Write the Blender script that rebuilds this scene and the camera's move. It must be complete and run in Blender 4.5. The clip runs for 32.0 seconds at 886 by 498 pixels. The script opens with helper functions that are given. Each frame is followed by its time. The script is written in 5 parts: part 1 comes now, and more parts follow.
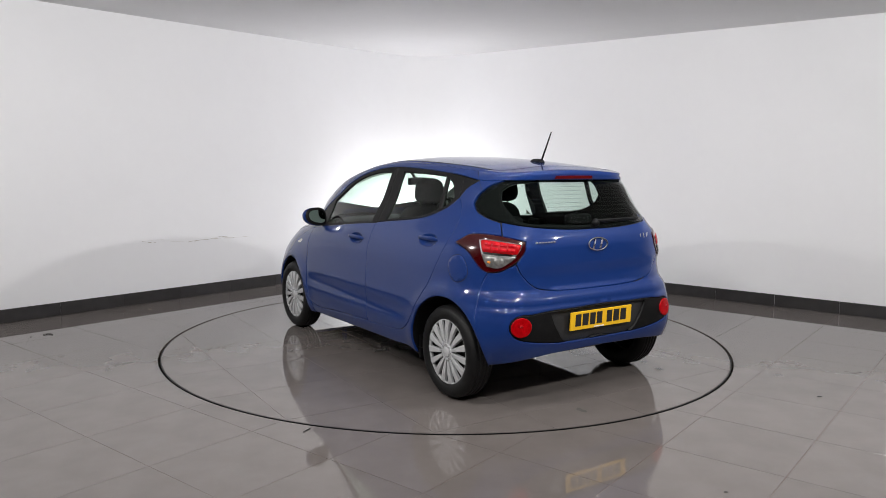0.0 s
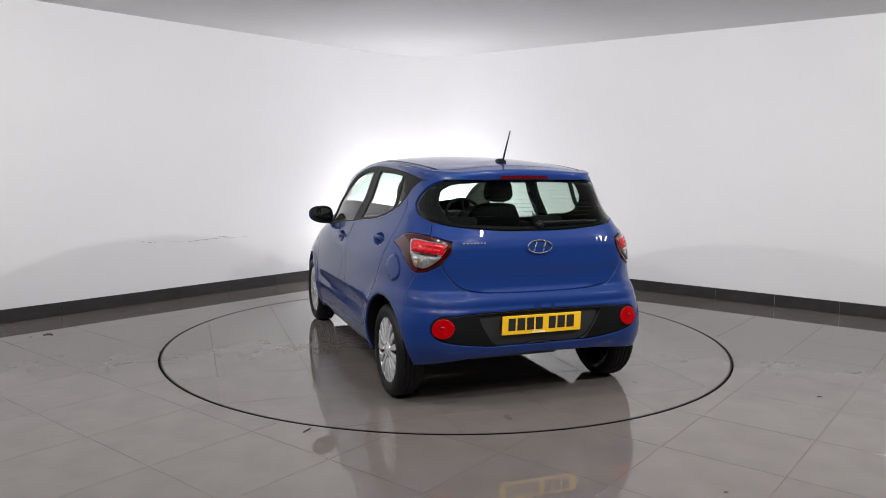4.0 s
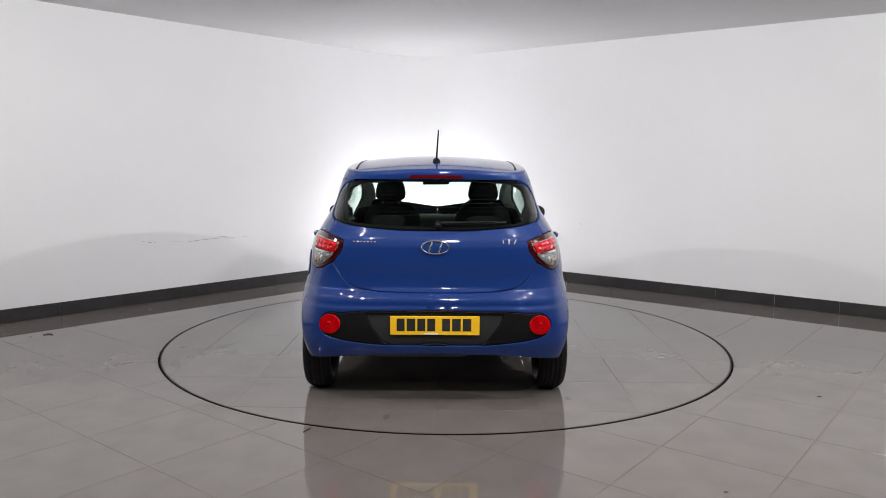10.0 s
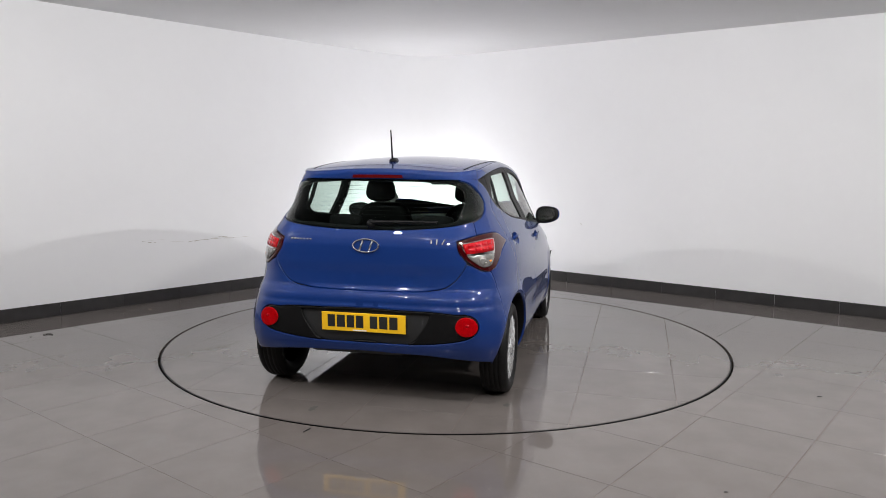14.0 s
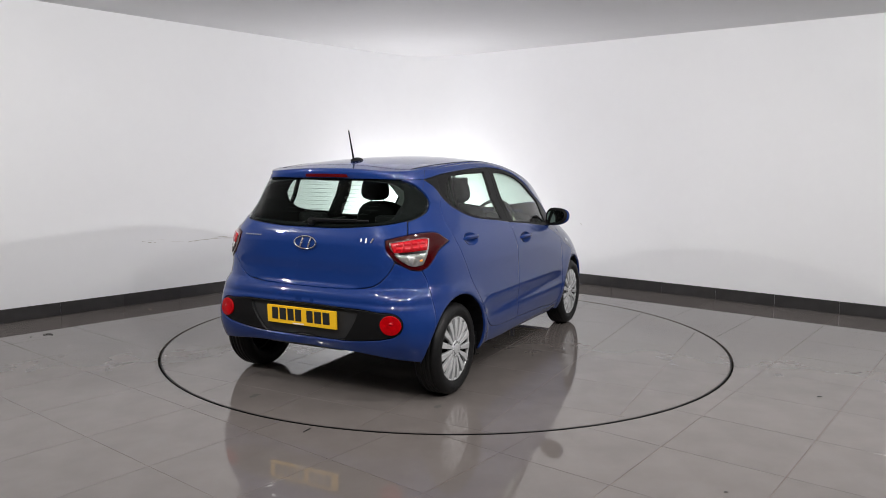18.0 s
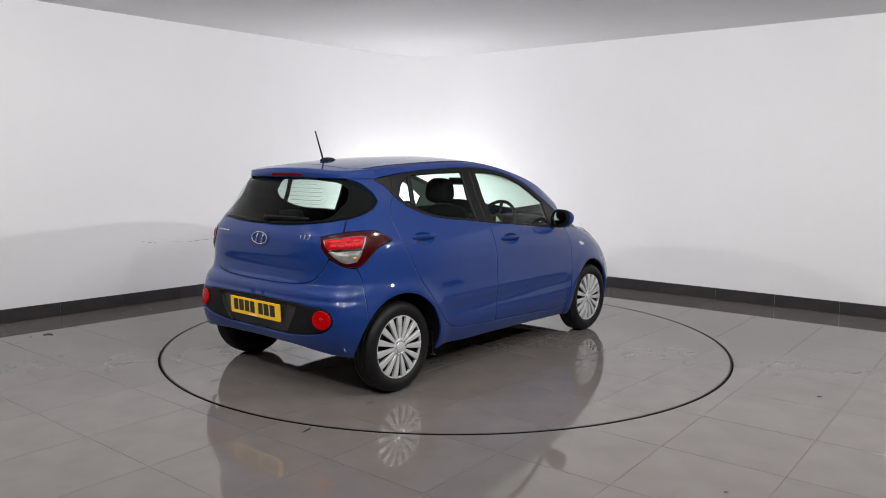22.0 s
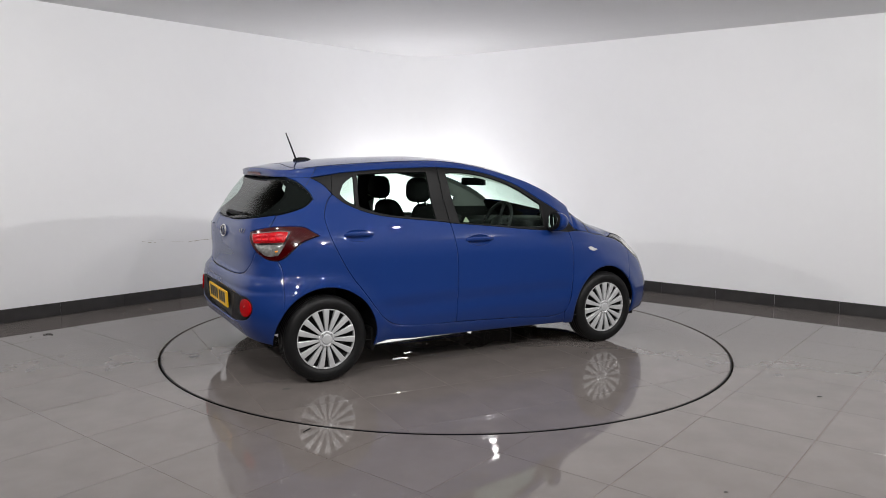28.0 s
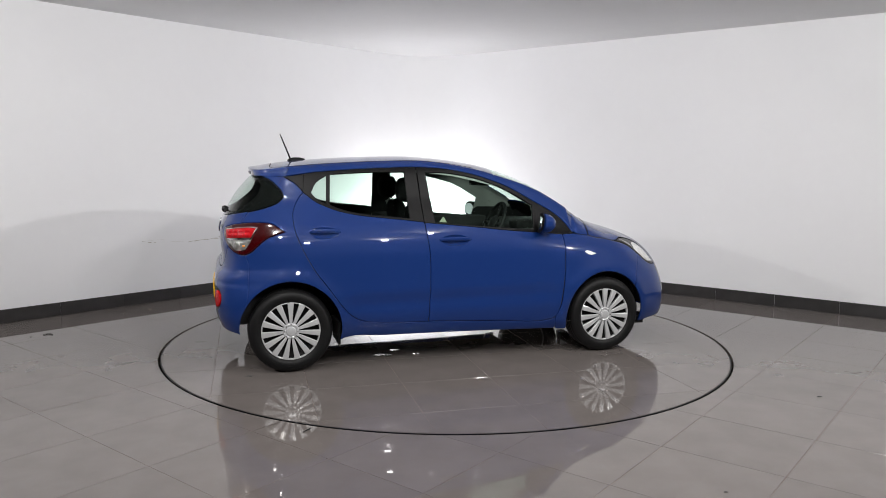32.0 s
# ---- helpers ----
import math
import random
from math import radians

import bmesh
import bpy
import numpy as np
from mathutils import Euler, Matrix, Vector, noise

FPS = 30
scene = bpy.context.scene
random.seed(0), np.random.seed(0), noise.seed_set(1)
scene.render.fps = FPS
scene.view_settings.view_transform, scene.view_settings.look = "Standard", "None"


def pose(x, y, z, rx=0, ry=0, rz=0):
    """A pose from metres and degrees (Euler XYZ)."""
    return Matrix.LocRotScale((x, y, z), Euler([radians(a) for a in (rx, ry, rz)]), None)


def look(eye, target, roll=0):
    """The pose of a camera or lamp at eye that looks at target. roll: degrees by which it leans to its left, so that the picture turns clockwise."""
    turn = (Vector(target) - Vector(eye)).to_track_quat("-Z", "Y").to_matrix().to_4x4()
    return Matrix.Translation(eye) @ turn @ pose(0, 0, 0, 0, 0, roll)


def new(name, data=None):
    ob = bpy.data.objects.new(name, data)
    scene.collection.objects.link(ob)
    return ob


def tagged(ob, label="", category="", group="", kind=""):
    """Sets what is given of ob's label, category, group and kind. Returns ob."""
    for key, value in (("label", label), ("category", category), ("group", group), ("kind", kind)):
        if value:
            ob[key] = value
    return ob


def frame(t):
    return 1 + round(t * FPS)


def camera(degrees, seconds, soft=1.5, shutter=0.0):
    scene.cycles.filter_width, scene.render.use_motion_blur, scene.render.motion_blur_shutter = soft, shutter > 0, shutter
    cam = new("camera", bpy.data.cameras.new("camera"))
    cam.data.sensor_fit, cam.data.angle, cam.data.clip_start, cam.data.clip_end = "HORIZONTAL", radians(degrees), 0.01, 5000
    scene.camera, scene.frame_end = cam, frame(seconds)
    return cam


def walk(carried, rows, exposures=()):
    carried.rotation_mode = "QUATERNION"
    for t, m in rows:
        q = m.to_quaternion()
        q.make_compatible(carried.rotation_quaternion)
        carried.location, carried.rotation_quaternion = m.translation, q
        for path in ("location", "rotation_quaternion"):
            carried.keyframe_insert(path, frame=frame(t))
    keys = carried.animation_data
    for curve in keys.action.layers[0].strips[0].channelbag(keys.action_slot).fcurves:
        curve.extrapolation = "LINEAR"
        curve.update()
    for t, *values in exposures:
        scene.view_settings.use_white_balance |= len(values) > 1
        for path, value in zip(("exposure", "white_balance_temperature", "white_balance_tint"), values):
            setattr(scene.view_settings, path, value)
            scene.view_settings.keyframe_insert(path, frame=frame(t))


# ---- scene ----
from mathutils.geometry import delaunay_2d_cdt

# ---- camera: stands still on its tripod ----
cam = camera(61.15, 32.0, soft=0.9)
EYE = Vector((0.0, -6.108, 1.459))
YAW, PITCH = radians(-0.25), radians(-6.709)
AIM = EYE + Vector((math.sin(YAW) * math.cos(PITCH), math.cos(YAW) * math.cos(PITCH), math.sin(PITCH)))
walk(cam, [(0.0, look(EYE, AIM, 0.418)), (32.0, look(EYE, AIM, 0.418))])

# ---- the turntable's turn: an even rate, degrees at t seconds ----
def heading(t):
    return 93.85 - 3.369 * (t - 9.0)


OX, OY = -0.126, 0.078          # where the car stands on the turntable
CLIP_END = 32.0
RING = 2.228                    # radius of the turntable

# ---- light: white room, lamps in the ceiling round the camera, an added wall fill ----
world = bpy.data.worlds.new("world")
scene.world = world
world.use_nodes = True
world.node_tree.nodes["Background"].inputs[0].default_value = (0.9, 0.92, 1.0, 1)
world.node_tree.nodes["Background"].inputs[1].default_value = 0.05
scene.view_settings.exposure = -0.17


def spot(name, eye, target, watts, degrees, blend, radius, tint=(1, 0.97, 0.94)):
    data = bpy.data.lights.new(name, "SPOT")
    data.energy, data.spot_size, data.spot_blend, data.shadow_soft_size = watts, radians(degrees), blend, radius
    data.color = tint
    ob = new(name, data)
    ob.matrix_world = look(eye, target)
    return ob


def panel(name, eye, target, watts, size, tint=(1, 0.98, 0.96)):
    data = bpy.data.lights.new(name, "AREA")
    data.shape, data.size, data.energy, data.color = "DISK", size, watts, tint
    ob = new(name, data)
    ob.matrix_world = look(eye, target)
    return ob


CEIL = 2.838
# a lamp stands low in the corner behind the turntable and washes both walls
lamp_data = bpy.data.lights.new("corner_lamp", "POINT")
lamp_data.energy, lamp_data.shadow_soft_size, lamp_data.color = 82, 0.12, (1, 0.99, 0.995)
new("corner_lamp", lamp_data).location = (-0.46, 3.62, 0.48)
# added fill spot, no known fixture, brightens the walls round the corner
spot("wall_spot", (0.1, -5.4, 2.70), (-0.3, 4.2, 1.65), 250, 70, 1.0, 0.10)
panel("ceiling_lamp_a", (-1.10, -4.3, 2.78), (-0.4, 0.0, 0.3), 36, 0.09)
panel("ceiling_lamp_b", (1.45, -4.3, 2.78), (0.4, 0.0, 0.3), 42, 0.09)
panel("ceiling_lamp_c", (-4.1, -2.4, 2.78), (0.0, 0.2, 0.5), 64, 0.10)
panel("ceiling_lamp_d", (4.3, -2.5, 2.78), (0.2, 0.2, 0.5), 88, 0.10)
panel("ceiling_lamp_e", (-1.50, -2.15, 2.78), (-1.50, -1.9, 0.0), 6, 0.09)
panel("ceiling_lamp_f", (1.32, -1.75, 2.78), (1.32, -1.6, 0.0), 18, 0.09)
panel("ceiling_lamp_g", (-1.30, -3.1, 2.78), (-0.4, 0.0, 0.3), 24, 0.09)
panel("ceiling_lamp_h", (1.40, -3.0, 2.78), (0.4, 0.0, 0.3), 27, 0.09)


# ---- materials ----
def material(name, colour, rough=0.5, metal=0.0, spec=0.5, coat=0.0, coat_rough=0.03, vary=0.0, scale=6.0, bump=0.0, bump_scale=200.0, rough_vary=0.0, trans=0.0, emit=0.0, emit_colour=None, alpha=1.0, ior=1.5, rand=0.0, fine=0.35):
    m = bpy.data.materials.new(name)
    m.use_nodes = True
    nt = m.node_tree
    b = nt.nodes["Principled BSDF"]
    b.inputs["Base Color"].default_value = (*colour, 1)
    b.inputs["Roughness"].default_value = rough
    b.inputs["Metallic"].default_value = metal
    b.inputs["Specular IOR Level"].default_value = spec
    b.inputs["Coat Weight"].default_value = coat
    b.inputs["Coat Roughness"].default_value = coat_rough
    b.inputs["Transmission Weight"].default_value = trans
    b.inputs["IOR"].default_value = ior
    b.inputs["Alpha"].default_value = alpha
    if emit:
        b.inputs["Emission Color"].default_value = (*(emit_colour or colour), 1)
        b.inputs["Emission Strength"].default_value = emit
    link = nt.links.new
    tc = nt.nodes.new("ShaderNodeTexCoord")
    if vary or rough_vary or rand:
        n1 = nt.nodes.new("ShaderNodeTexNoise")
        n1.inputs["Scale"].default_value, n1.inputs["Detail"].default_value = scale, 5
        n2 = nt.nodes.new("ShaderNodeTexNoise")
        n2.inputs["Scale"].default_value, n2.inputs["Detail"].default_value = scale * 9, 3
        link(tc.outputs["Object"], n1.inputs["Vector"])
        link(tc.outputs["Object"], n2.inputs["Vector"])
        mix = nt.nodes.new("ShaderNodeMath")
        mix.operation = "MULTIPLY_ADD"
        mix.inputs[1].default_value = fine
        link(n2.outputs["Fac"], mix.inputs[0])
        link(n1.outputs["Fac"], mix.inputs[2])
        if vary or rand:
            mr = nt.nodes.new("ShaderNodeMapRange")
            mr.inputs["From Min"].default_value, mr.inputs["From Max"].default_value = 0.35, 1.0
            mr.inputs["To Min"].default_value, mr.inputs["To Max"].default_value = 1 - vary, 1 + vary
            link(mix.outputs[0], mr.inputs["Value"])
            out = mr.outputs[0]
            if rand:
                oi = nt.nodes.new("ShaderNodeObjectInfo")
                m2 = nt.nodes.new("ShaderNodeMapRange")
                m2.inputs["To Min"].default_value, m2.inputs["To Max"].default_value = 1 - rand, 1 + rand
                link(oi.outputs["Random"], m2.inputs["Value"])
                mm = nt.nodes.new("ShaderNodeMath")
                mm.operation = "MULTIPLY"
                link(out, mm.inputs[0])
                link(m2.outputs[0], mm.inputs[1])
                out = mm.outputs[0]
            hs = nt.nodes.new("ShaderNodeHueSaturation")
            hs.inputs["Color"].default_value = (*colour, 1)
            link(out, hs.inputs["Value"])
            link(hs.outputs["Color"], b.inputs["Base Color"])
        if rough_vary:
            m3 = nt.nodes.new("ShaderNodeMapRange")
            m3.inputs["From Min"].default_value, m3.inputs["From Max"].default_value = 0.35, 1.0
            m3.inputs["To Min"].default_value, m3.inputs["To Max"].default_value = max(0.0, rough - rough_vary), rough + rough_vary
            link(mix.outputs[0], m3.inputs["Value"])
            link(m3.outputs[0], b.inputs["Roughness"])
    if bump:
        n3 = nt.nodes.new("ShaderNodeTexNoise")
        n3.inputs["Scale"].default_value, n3.inputs["Detail"].default_value = bump_scale, 3
        link(tc.outputs["Object"], n3.inputs["Vector"])
        bp = nt.nodes.new("ShaderNodeBump")
        bp.inputs["Strength"].default_value, bp.inputs["Distance"].default_value = bump, 0.002
        link(n3.outputs["Fac"], bp.inputs["Height"])
        link(bp.outputs["Normal"], b.inputs["Normal"])
    return m


M_WALL = material("white_wall_paint", (0.835, 0.84, 0.86), 0.55, vary=0.02, scale=1.2, bump=0.15, bump_scale=90, spec=0.3)
M_DARKWALL = material("dark_grey_wall_paint", (0.10, 0.10, 0.105), 0.6, vary=0.05, scale=1.5, bump=0.1, bump_scale=90)
M_CEIL = material("white_ceiling_paint", (0.76, 0.76, 0.77), 0.7, vary=0.03, scale=0.8, bump=0.1, bump_scale=120, spec=0.2)
M_TILE = material("grey_porcelain_tile", (0.147, 0.130, 0.123), 0.035, vary=0.12, scale=4.0, rough_vary=0.004, rand=0.03, spec=0.5, fine=0.04)
M_GROUT = material("brown_grout", (0.125, 0.091, 0.076), 0.8, vary=0.2, scale=15)
M_SKIRT = material("charcoal_skirting_tile", (0.038, 0.036, 0.036), 0.35, vary=0.25, scale=9, rough_vary=0.1, rand=0.08)
M_GAP = material("black_gap", (0.01, 0.01, 0.01), 0.8)
M_PAINT = material("blue_car_paint", (0.0039, 0.0226, 0.122), 0.5, spec=0.10, coat=0.88, coat_rough=0.006, vary=0.04, scale=700)
M_BLACK = material("black_plastic", (0.005, 0.005, 0.0054), 0.45, spec=0.14, bump=0.2, bump_scale=700, vary=0.1, scale=30)
M_GLOSS = material("gloss_black_trim", (0.012, 0.012, 0.013), 0.12)
M_TYRE = material("tyre_rubber", (0.0058, 0.0058, 0.0062), 0.5, spec=0.2, vary=0.2, scale=25, bump=0.2, bump_scale=300)
M_HUB = material("silver_wheel_trim", (0.54, 0.55, 0.56), 0.26, metal=0.35, coat=0.6, vary=0.06, scale=30)
# ---- mesh helpers ----
def finish(name, bm, mat, parent=None, label="", smooth=False, matrix=None):
    me = bpy.data.meshes.new(name)
    bmesh.ops.recalc_face_normals(bm, faces=bm.faces)
    bm.to_mesh(me)
    bm.free()
    me.materials.append(mat)
    if smooth:
        for f in me.polygons:
            f.use_smooth = True
    ob = new(name, me)
    if parent is not None:
        ob.parent = parent
    if matrix is not None:
        ob.matrix_basis = matrix
    if label:
        ob["label"] = label
    return ob


def part(name, bm, mat, parent, label="", smooth=False, matrix=None):
    return finish(name, bm, mat, parent, label, smooth, matrix)


def raw(name, verts, faces, mat, parent=None, label="", smooth=True):
    me = bpy.data.meshes.new(name)
    me.from_pydata([tuple(v) for v in verts], [], [tuple(int(i) for i in f) for f in faces])
    me.materials.append(mat)
    if smooth:
        me.polygons.foreach_set("use_smooth", [True] * len(me.polygons))
    me.update()
    ob = new(name, me)
    if parent is not None:
        ob.parent = parent
    if label:
        ob["label"] = label
    return ob


def box(bm, lo, hi, bevel=0.0, m=None):
    vs = [bm.verts.new((x, y, z)) for x in (lo[0], hi[0]) for y in (lo[1], hi[1]) for z in (lo[2], hi[2])]
    fs = [(0, 1, 3, 2), (4, 6, 7, 5), (0, 4, 5, 1), (2, 3, 7, 6), (0, 2, 6, 4), (1, 5, 7, 3)]
    made = [bm.faces.new([vs[i] for i in f]) for f in fs]
    if bevel:
        es = list({e for f in made for e in f.edges})
        r = bmesh.ops.bevel(bm, geom=es, offset=bevel, segments=2, profile=0.6, affect="EDGES")
        vs = list({v for f in r["faces"] for v in f.verts} | {v for v in vs if v.is_valid})
    if m is not None:
        bmesh.ops.transform(bm, matrix=m, verts=[v for v in vs if v.is_valid])
    return bm


def empty(name):
    return new(name, None)


def prism(verts2, tris, top, bottom):
    """A flat slab over a triangulation, with walls along its outer edges."""
    n = len(verts2)
    verts = [(x, y, top) for x, y in verts2] + [(x, y, bottom) for x, y in verts2]
    faces = [tuple(t) for t in tris]
    seen = {}
    for t in tris:
        for a, b in zip(t, (*t[1:], t[0])):
            seen[(a, b)] = True
    for a, b in list(seen):
        if (b, a) not in seen:
            faces.append((b, a, a + n, b + n))
    return verts, faces


# ---- the room: two white walls that meet in a rounded corner ----
CORNER = Vector((-0.3755, 4.395))
LEFT = Vector((-0.6627, -0.7489)).normalized()
RIGHT = Vector((0.7902, -0.6129)).normalized()
SPAN, TURN = 12.0, 0.75


def wall_line():
    pts = [CORNER + LEFT * SPAN]
    a, b = CORNER + LEFT * TURN, CORNER + RIGHT * TURN
    for i in range(41):
        t = i / 40
        pts.append(a * (1 - t) ** 2 + CORNER * (2 * t * (1 - t)) + b * t ** 2)
    pts.append(CORNER + RIGHT * SPAN)
    return pts


def ribbon(name, pts, z0, z1, depth, mat, smooth=False):
    """An upright wall along a line of points, depth metres thick to the outside."""
    mid = Vector((0.0, -2.0))
    outs = []
    for i, p in enumerate(pts):
        d = (pts[min(i + 1, len(pts) - 1)] - pts[max(i - 1, 0)]).normalized()
        n = Vector((-d.y, d.x))
        if n.dot(p - mid) < 0:
            n = -n
        outs.append(p + n * depth)
    verts, faces = [], []
    for p, q in zip(pts, outs):
        verts += [(p.x, p.y, z0), (p.x, p.y, z1), (q.x, q.y, z1), (q.x, q.y, z0)]
    for i in range(len(pts) - 1):
        for k in range(4):
            faces.append((4 * i + k, 4 * i + (k + 1) % 4, 4 * i + 4 + (k + 1) % 4, 4 * i + 4 + k))
    faces += [(0, 1, 2, 3), tuple(4 * (len(pts) - 1) + k for k in (3, 2, 1, 0))]
    bm = bmesh.new()
    vs = [bm.verts.new(v) for v in verts]
    for f in faces:
        bm.faces.new([vs[i] for i in f])
    ob = finish(name, bm, mat, smooth=True)
    ob.data.set_sharp_from_angle(angle=radians(40))
    return ob


tagged(ribbon("wall_north", wall_line(), 0.0, CEIL, 0.15, M_WALL), "smooth white painted wall with a rounded corner and faint scuffs", "wall", kind="structure")
FAR = CORNER + LEFT * SPAN + RIGHT * SPAN
tagged(ribbon("wall_south", [CORNER + LEFT * SPAN, FAR], 0.0, CEIL, 0.15, M_DARKWALL), "plain dark grey wall behind the camera", "wall", kind="structure")
tagged(ribbon("wall_east", [CORNER + RIGHT * SPAN, FAR], 0.0, CEIL, 0.15, M_DARKWALL), "plain dark grey wall beside the camera", "wall", kind="structure")
bm = bmesh.new()
quad = [CORNER - (LEFT + RIGHT) * 0.3, CORNER + LEFT * (SPAN + 0.3) - RIGHT * 0.3, FAR + (LEFT + RIGHT) * 0.3, CORNER + RIGHT * (SPAN + 0.3) - LEFT * 0.3]
lo = [bm.verts.new((p.x, p.y, CEIL)) for p in quad]
hi = [bm.verts.new((p.x, p.y, CEIL + 0.2)) for p in quad]
bm.faces.new(lo), bm.faces.new(hi)
for i in range(4):
    bm.faces.new((lo[i], lo[(i + 1) % 4], hi[(i + 1) % 4], hi[i]))
tagged(finish("ceiling", bm, M_CEIL), "plain white painted ceiling", "ceiling", kind="structure")
# ---- floor of grey porcelain tiles, with the round turntable let into it ----
def rounded_ring(radius, n=160):
    return [Vector((radius * math.cos(2 * math.pi * i / n), radius * math.sin(2 * math.pi * i / n))) for i in range(n)]


def cut_tile(corners, ring, keep_inside):
    """The part of a tile inside or outside a circle, as a triangulation."""
    pts = list(corners) + ring
    n = len(corners)
    edges = [(i, (i + 1) % n) for i in range(n)] + [(n + i, n + (i + 1) % len(ring)) for i in range(len(ring))]
    vs, _, fs, *_ = delaunay_2d_cdt(pts, edges, [], 0, 1e-6)
    radius = ring[0].length
    (ax, ay), (bx, by), (cx, cy) = corners[0], corners[1], corners[3]
    e1, e2 = Vector((bx - ax, by - ay)), Vector((cx - ax, cy - ay))
    out = []
    for f in fs:
        c = sum((vs[i] for i in f), Vector((0, 0))) / len(f)
        d = c - Vector((ax, ay))
        u, v = d.dot(e1) / e1.length_squared, d.dot(e2) / e2.length_squared
        if 0 < u < 1 and 0 < v < 1 and (c.length < radius) == keep_inside:
            out.append(f)
    used = sorted({i for f in out for i in f})
    back = {k: i for i, k in enumerate(used)}
    tris = []
    for f in out:
        t = [back[i] for i in f]
        a, b, c = (vs[used[i]] for i in t[:3])
        if (b - a).cross(c - a) < 0:
            t.reverse()
        tris.append(tuple(t))
    return [tuple(vs[i]) for i in used], tris


def square_tile(side, top, bottom, name, mat):
    bm = bmesh.new()
    h = side / 2
    box(bm, (-h, -h, bottom), (h, h, top))
    es = [e for e in bm.edges if all(v.co.z > top - 1e-6 for v in e.verts)]
    bmesh.ops.bevel(bm, geom=es, offset=0.0008, segments=1, affect="EDGES")
    me = bpy.data.meshes.new(name)
    bm.to_mesh(me)
    bm.free()
    me.materials.append(mat)
    return me


def lay_tiles(parent, angle, offset, pitch, ring, keep_inside, inside_room, limit):
    e1 = Vector((math.cos(angle), math.sin(angle)))
    e2 = Vector((-e1.y, e1.x))
    side = pitch - 0.0024
    whole = square_tile(side, 0.0, -0.009, "tile", M_TILE)
    cells = []
    for i in range(-18, 19):
        for j in range(-18, 19):
            c = e1 * (offset[0] + pitch * (i + 0.5)) + e2 * (offset[1] + pitch * (j + 0.5))
            if inside_room(c):
                cells.append((c.length, c))
    cells.sort(key=lambda k: k[0])
    rest_v, rest_f, count = [], [], 0
    for dist, c in cells:
        radius = ring[0].length
        if keep_inside and dist > radius + pitch * 0.72 or not keep_inside and dist < radius - pitch * 0.72:
            continue
        h = side / 2
        sq = [c - e1 * h - e2 * h, c + e1 * h - e2 * h, c + e1 * h + e2 * h, c - e1 * h + e2 * h]
        cuts = abs(dist - radius) < pitch * 0.72
        if not cuts:
            if count < limit:
                ob = new("tile", whole)
                ob.parent = parent
                ob.matrix_basis = Matrix.Translation((c.x, c.y, 0)) @ Matrix.Rotation(angle, 4, "Z")
                count += 1
            else:
                k = len(rest_v)
                rest_v += [(p.x, p.y, 0.0) for p in sq]
                rest_f.append((k, k + 1, k + 2, k + 3))
            continue
        v2, tris = cut_tile(sq, ring, keep_inside)
        if len(tris) == 0:
            continue
        vs, fs = prism(v2, tris, 0.0, -0.009)
        raw("tile", vs, fs, M_TILE, parent, smooth=False)
        count += 1
    if rest_f:
        ob = raw("tile", rest_v, rest_f, M_TILE, parent, smooth=False)
        ob["kind"] = "stuff"


def in_room(c):
    d = c - CORNER
    # coordinates along the two walls
    det = RIGHT.x * LEFT.y - RIGHT.y * LEFT.x
    a = (d.x * LEFT.y - d.y * LEFT.x) / det
    b = (RIGHT.x * d.y - RIGHT.y * d.x) / det
    return -0.45 < a < SPAN + 0.4 and -0.45 < b < SPAN + 0.4


def slab(name, outline, hole, z0, z1, mat):
    """A slab with an optional round hole."""
    pts = list(outline) + (hole or [])
    n = len(outline)
    edges = [(i, (i + 1) % n) for i in range(n)]
    if hole:
        edges += [(n + i, n + (i + 1) % len(hole)) for i in range(len(hole))]
    vs, _, fs, *_ = delaunay_2d_cdt(pts, edges, [], 1, 1e-6)
    keep = []
    for f in fs:
        c = sum((vs[i] for i in f), Vector((0, 0))) / len(f)
        if hole and c.length < hole[0].length:
            continue
        a, b, d = (vs[i] for i in f[:3])
        keep.append(tuple(f) if (b - a).cross(d - a) > 0 else tuple(reversed(f)))
    v3, f3 = prism([tuple(v) for v in vs], keep, z1, z0)
    return raw(name, v3, f3, mat, smooth=False)


def build_floor():
    ground = slab("floor", quad, rounded_ring(RING + 0.010), -0.12, -0.0012, M_GROUT)
    tagged(ground, "polished grey porcelain tile floor with dark joints", "floor", kind="structure")
    lay_tiles(ground, radians(-38.0), (-0.066, 0.030), 0.6025, rounded_ring(RING + 0.010), False, in_room, 260)
    pit = slab("floor_pit", rounded_ring(RING + 0.3, 64), None, -0.30, -0.125, M_GAP)
    tagged(pit, "dark pit under the turntable", "floor", kind="structure")
    table = empty("turntable")
    tagged(table, "round motor-driven turntable paved with grey porcelain tiles, flush with the floor", "turntable")
    disc = slab("deck", rounded_ring(RING - 0.008), None, -0.09, -0.0012, M_GROUT)
    disc.parent = table
    rim = rounded_ring(RING - 0.004, 160)
    vs, fs = [], []
    for i, p in enumerate(rim):
        q = p * ((RING - 0.013) / p.length)
        vs += [(p.x, p.y, -0.08), (p.x, p.y, -0.0008), (q.x, q.y, -0.0008), (q.x, q.y, -0.08)]
    for i in range(160):
        for k in range(3):
            fs.append((4 * i + k, 4 * ((i + 1) % 160) + k, 4 * ((i + 1) % 160) + k + 1, 4 * i + k + 1))
    raw("edge_trim", vs, fs, M_BLACK, table, "thin dark metal edge", smooth=False)
    lay_tiles(table, radians(-1.4), (-0.005, 0.030), 0.605, rounded_ring(RING - 0.014), True, lambda c: True, 300)
    return table


turntable = build_floor()


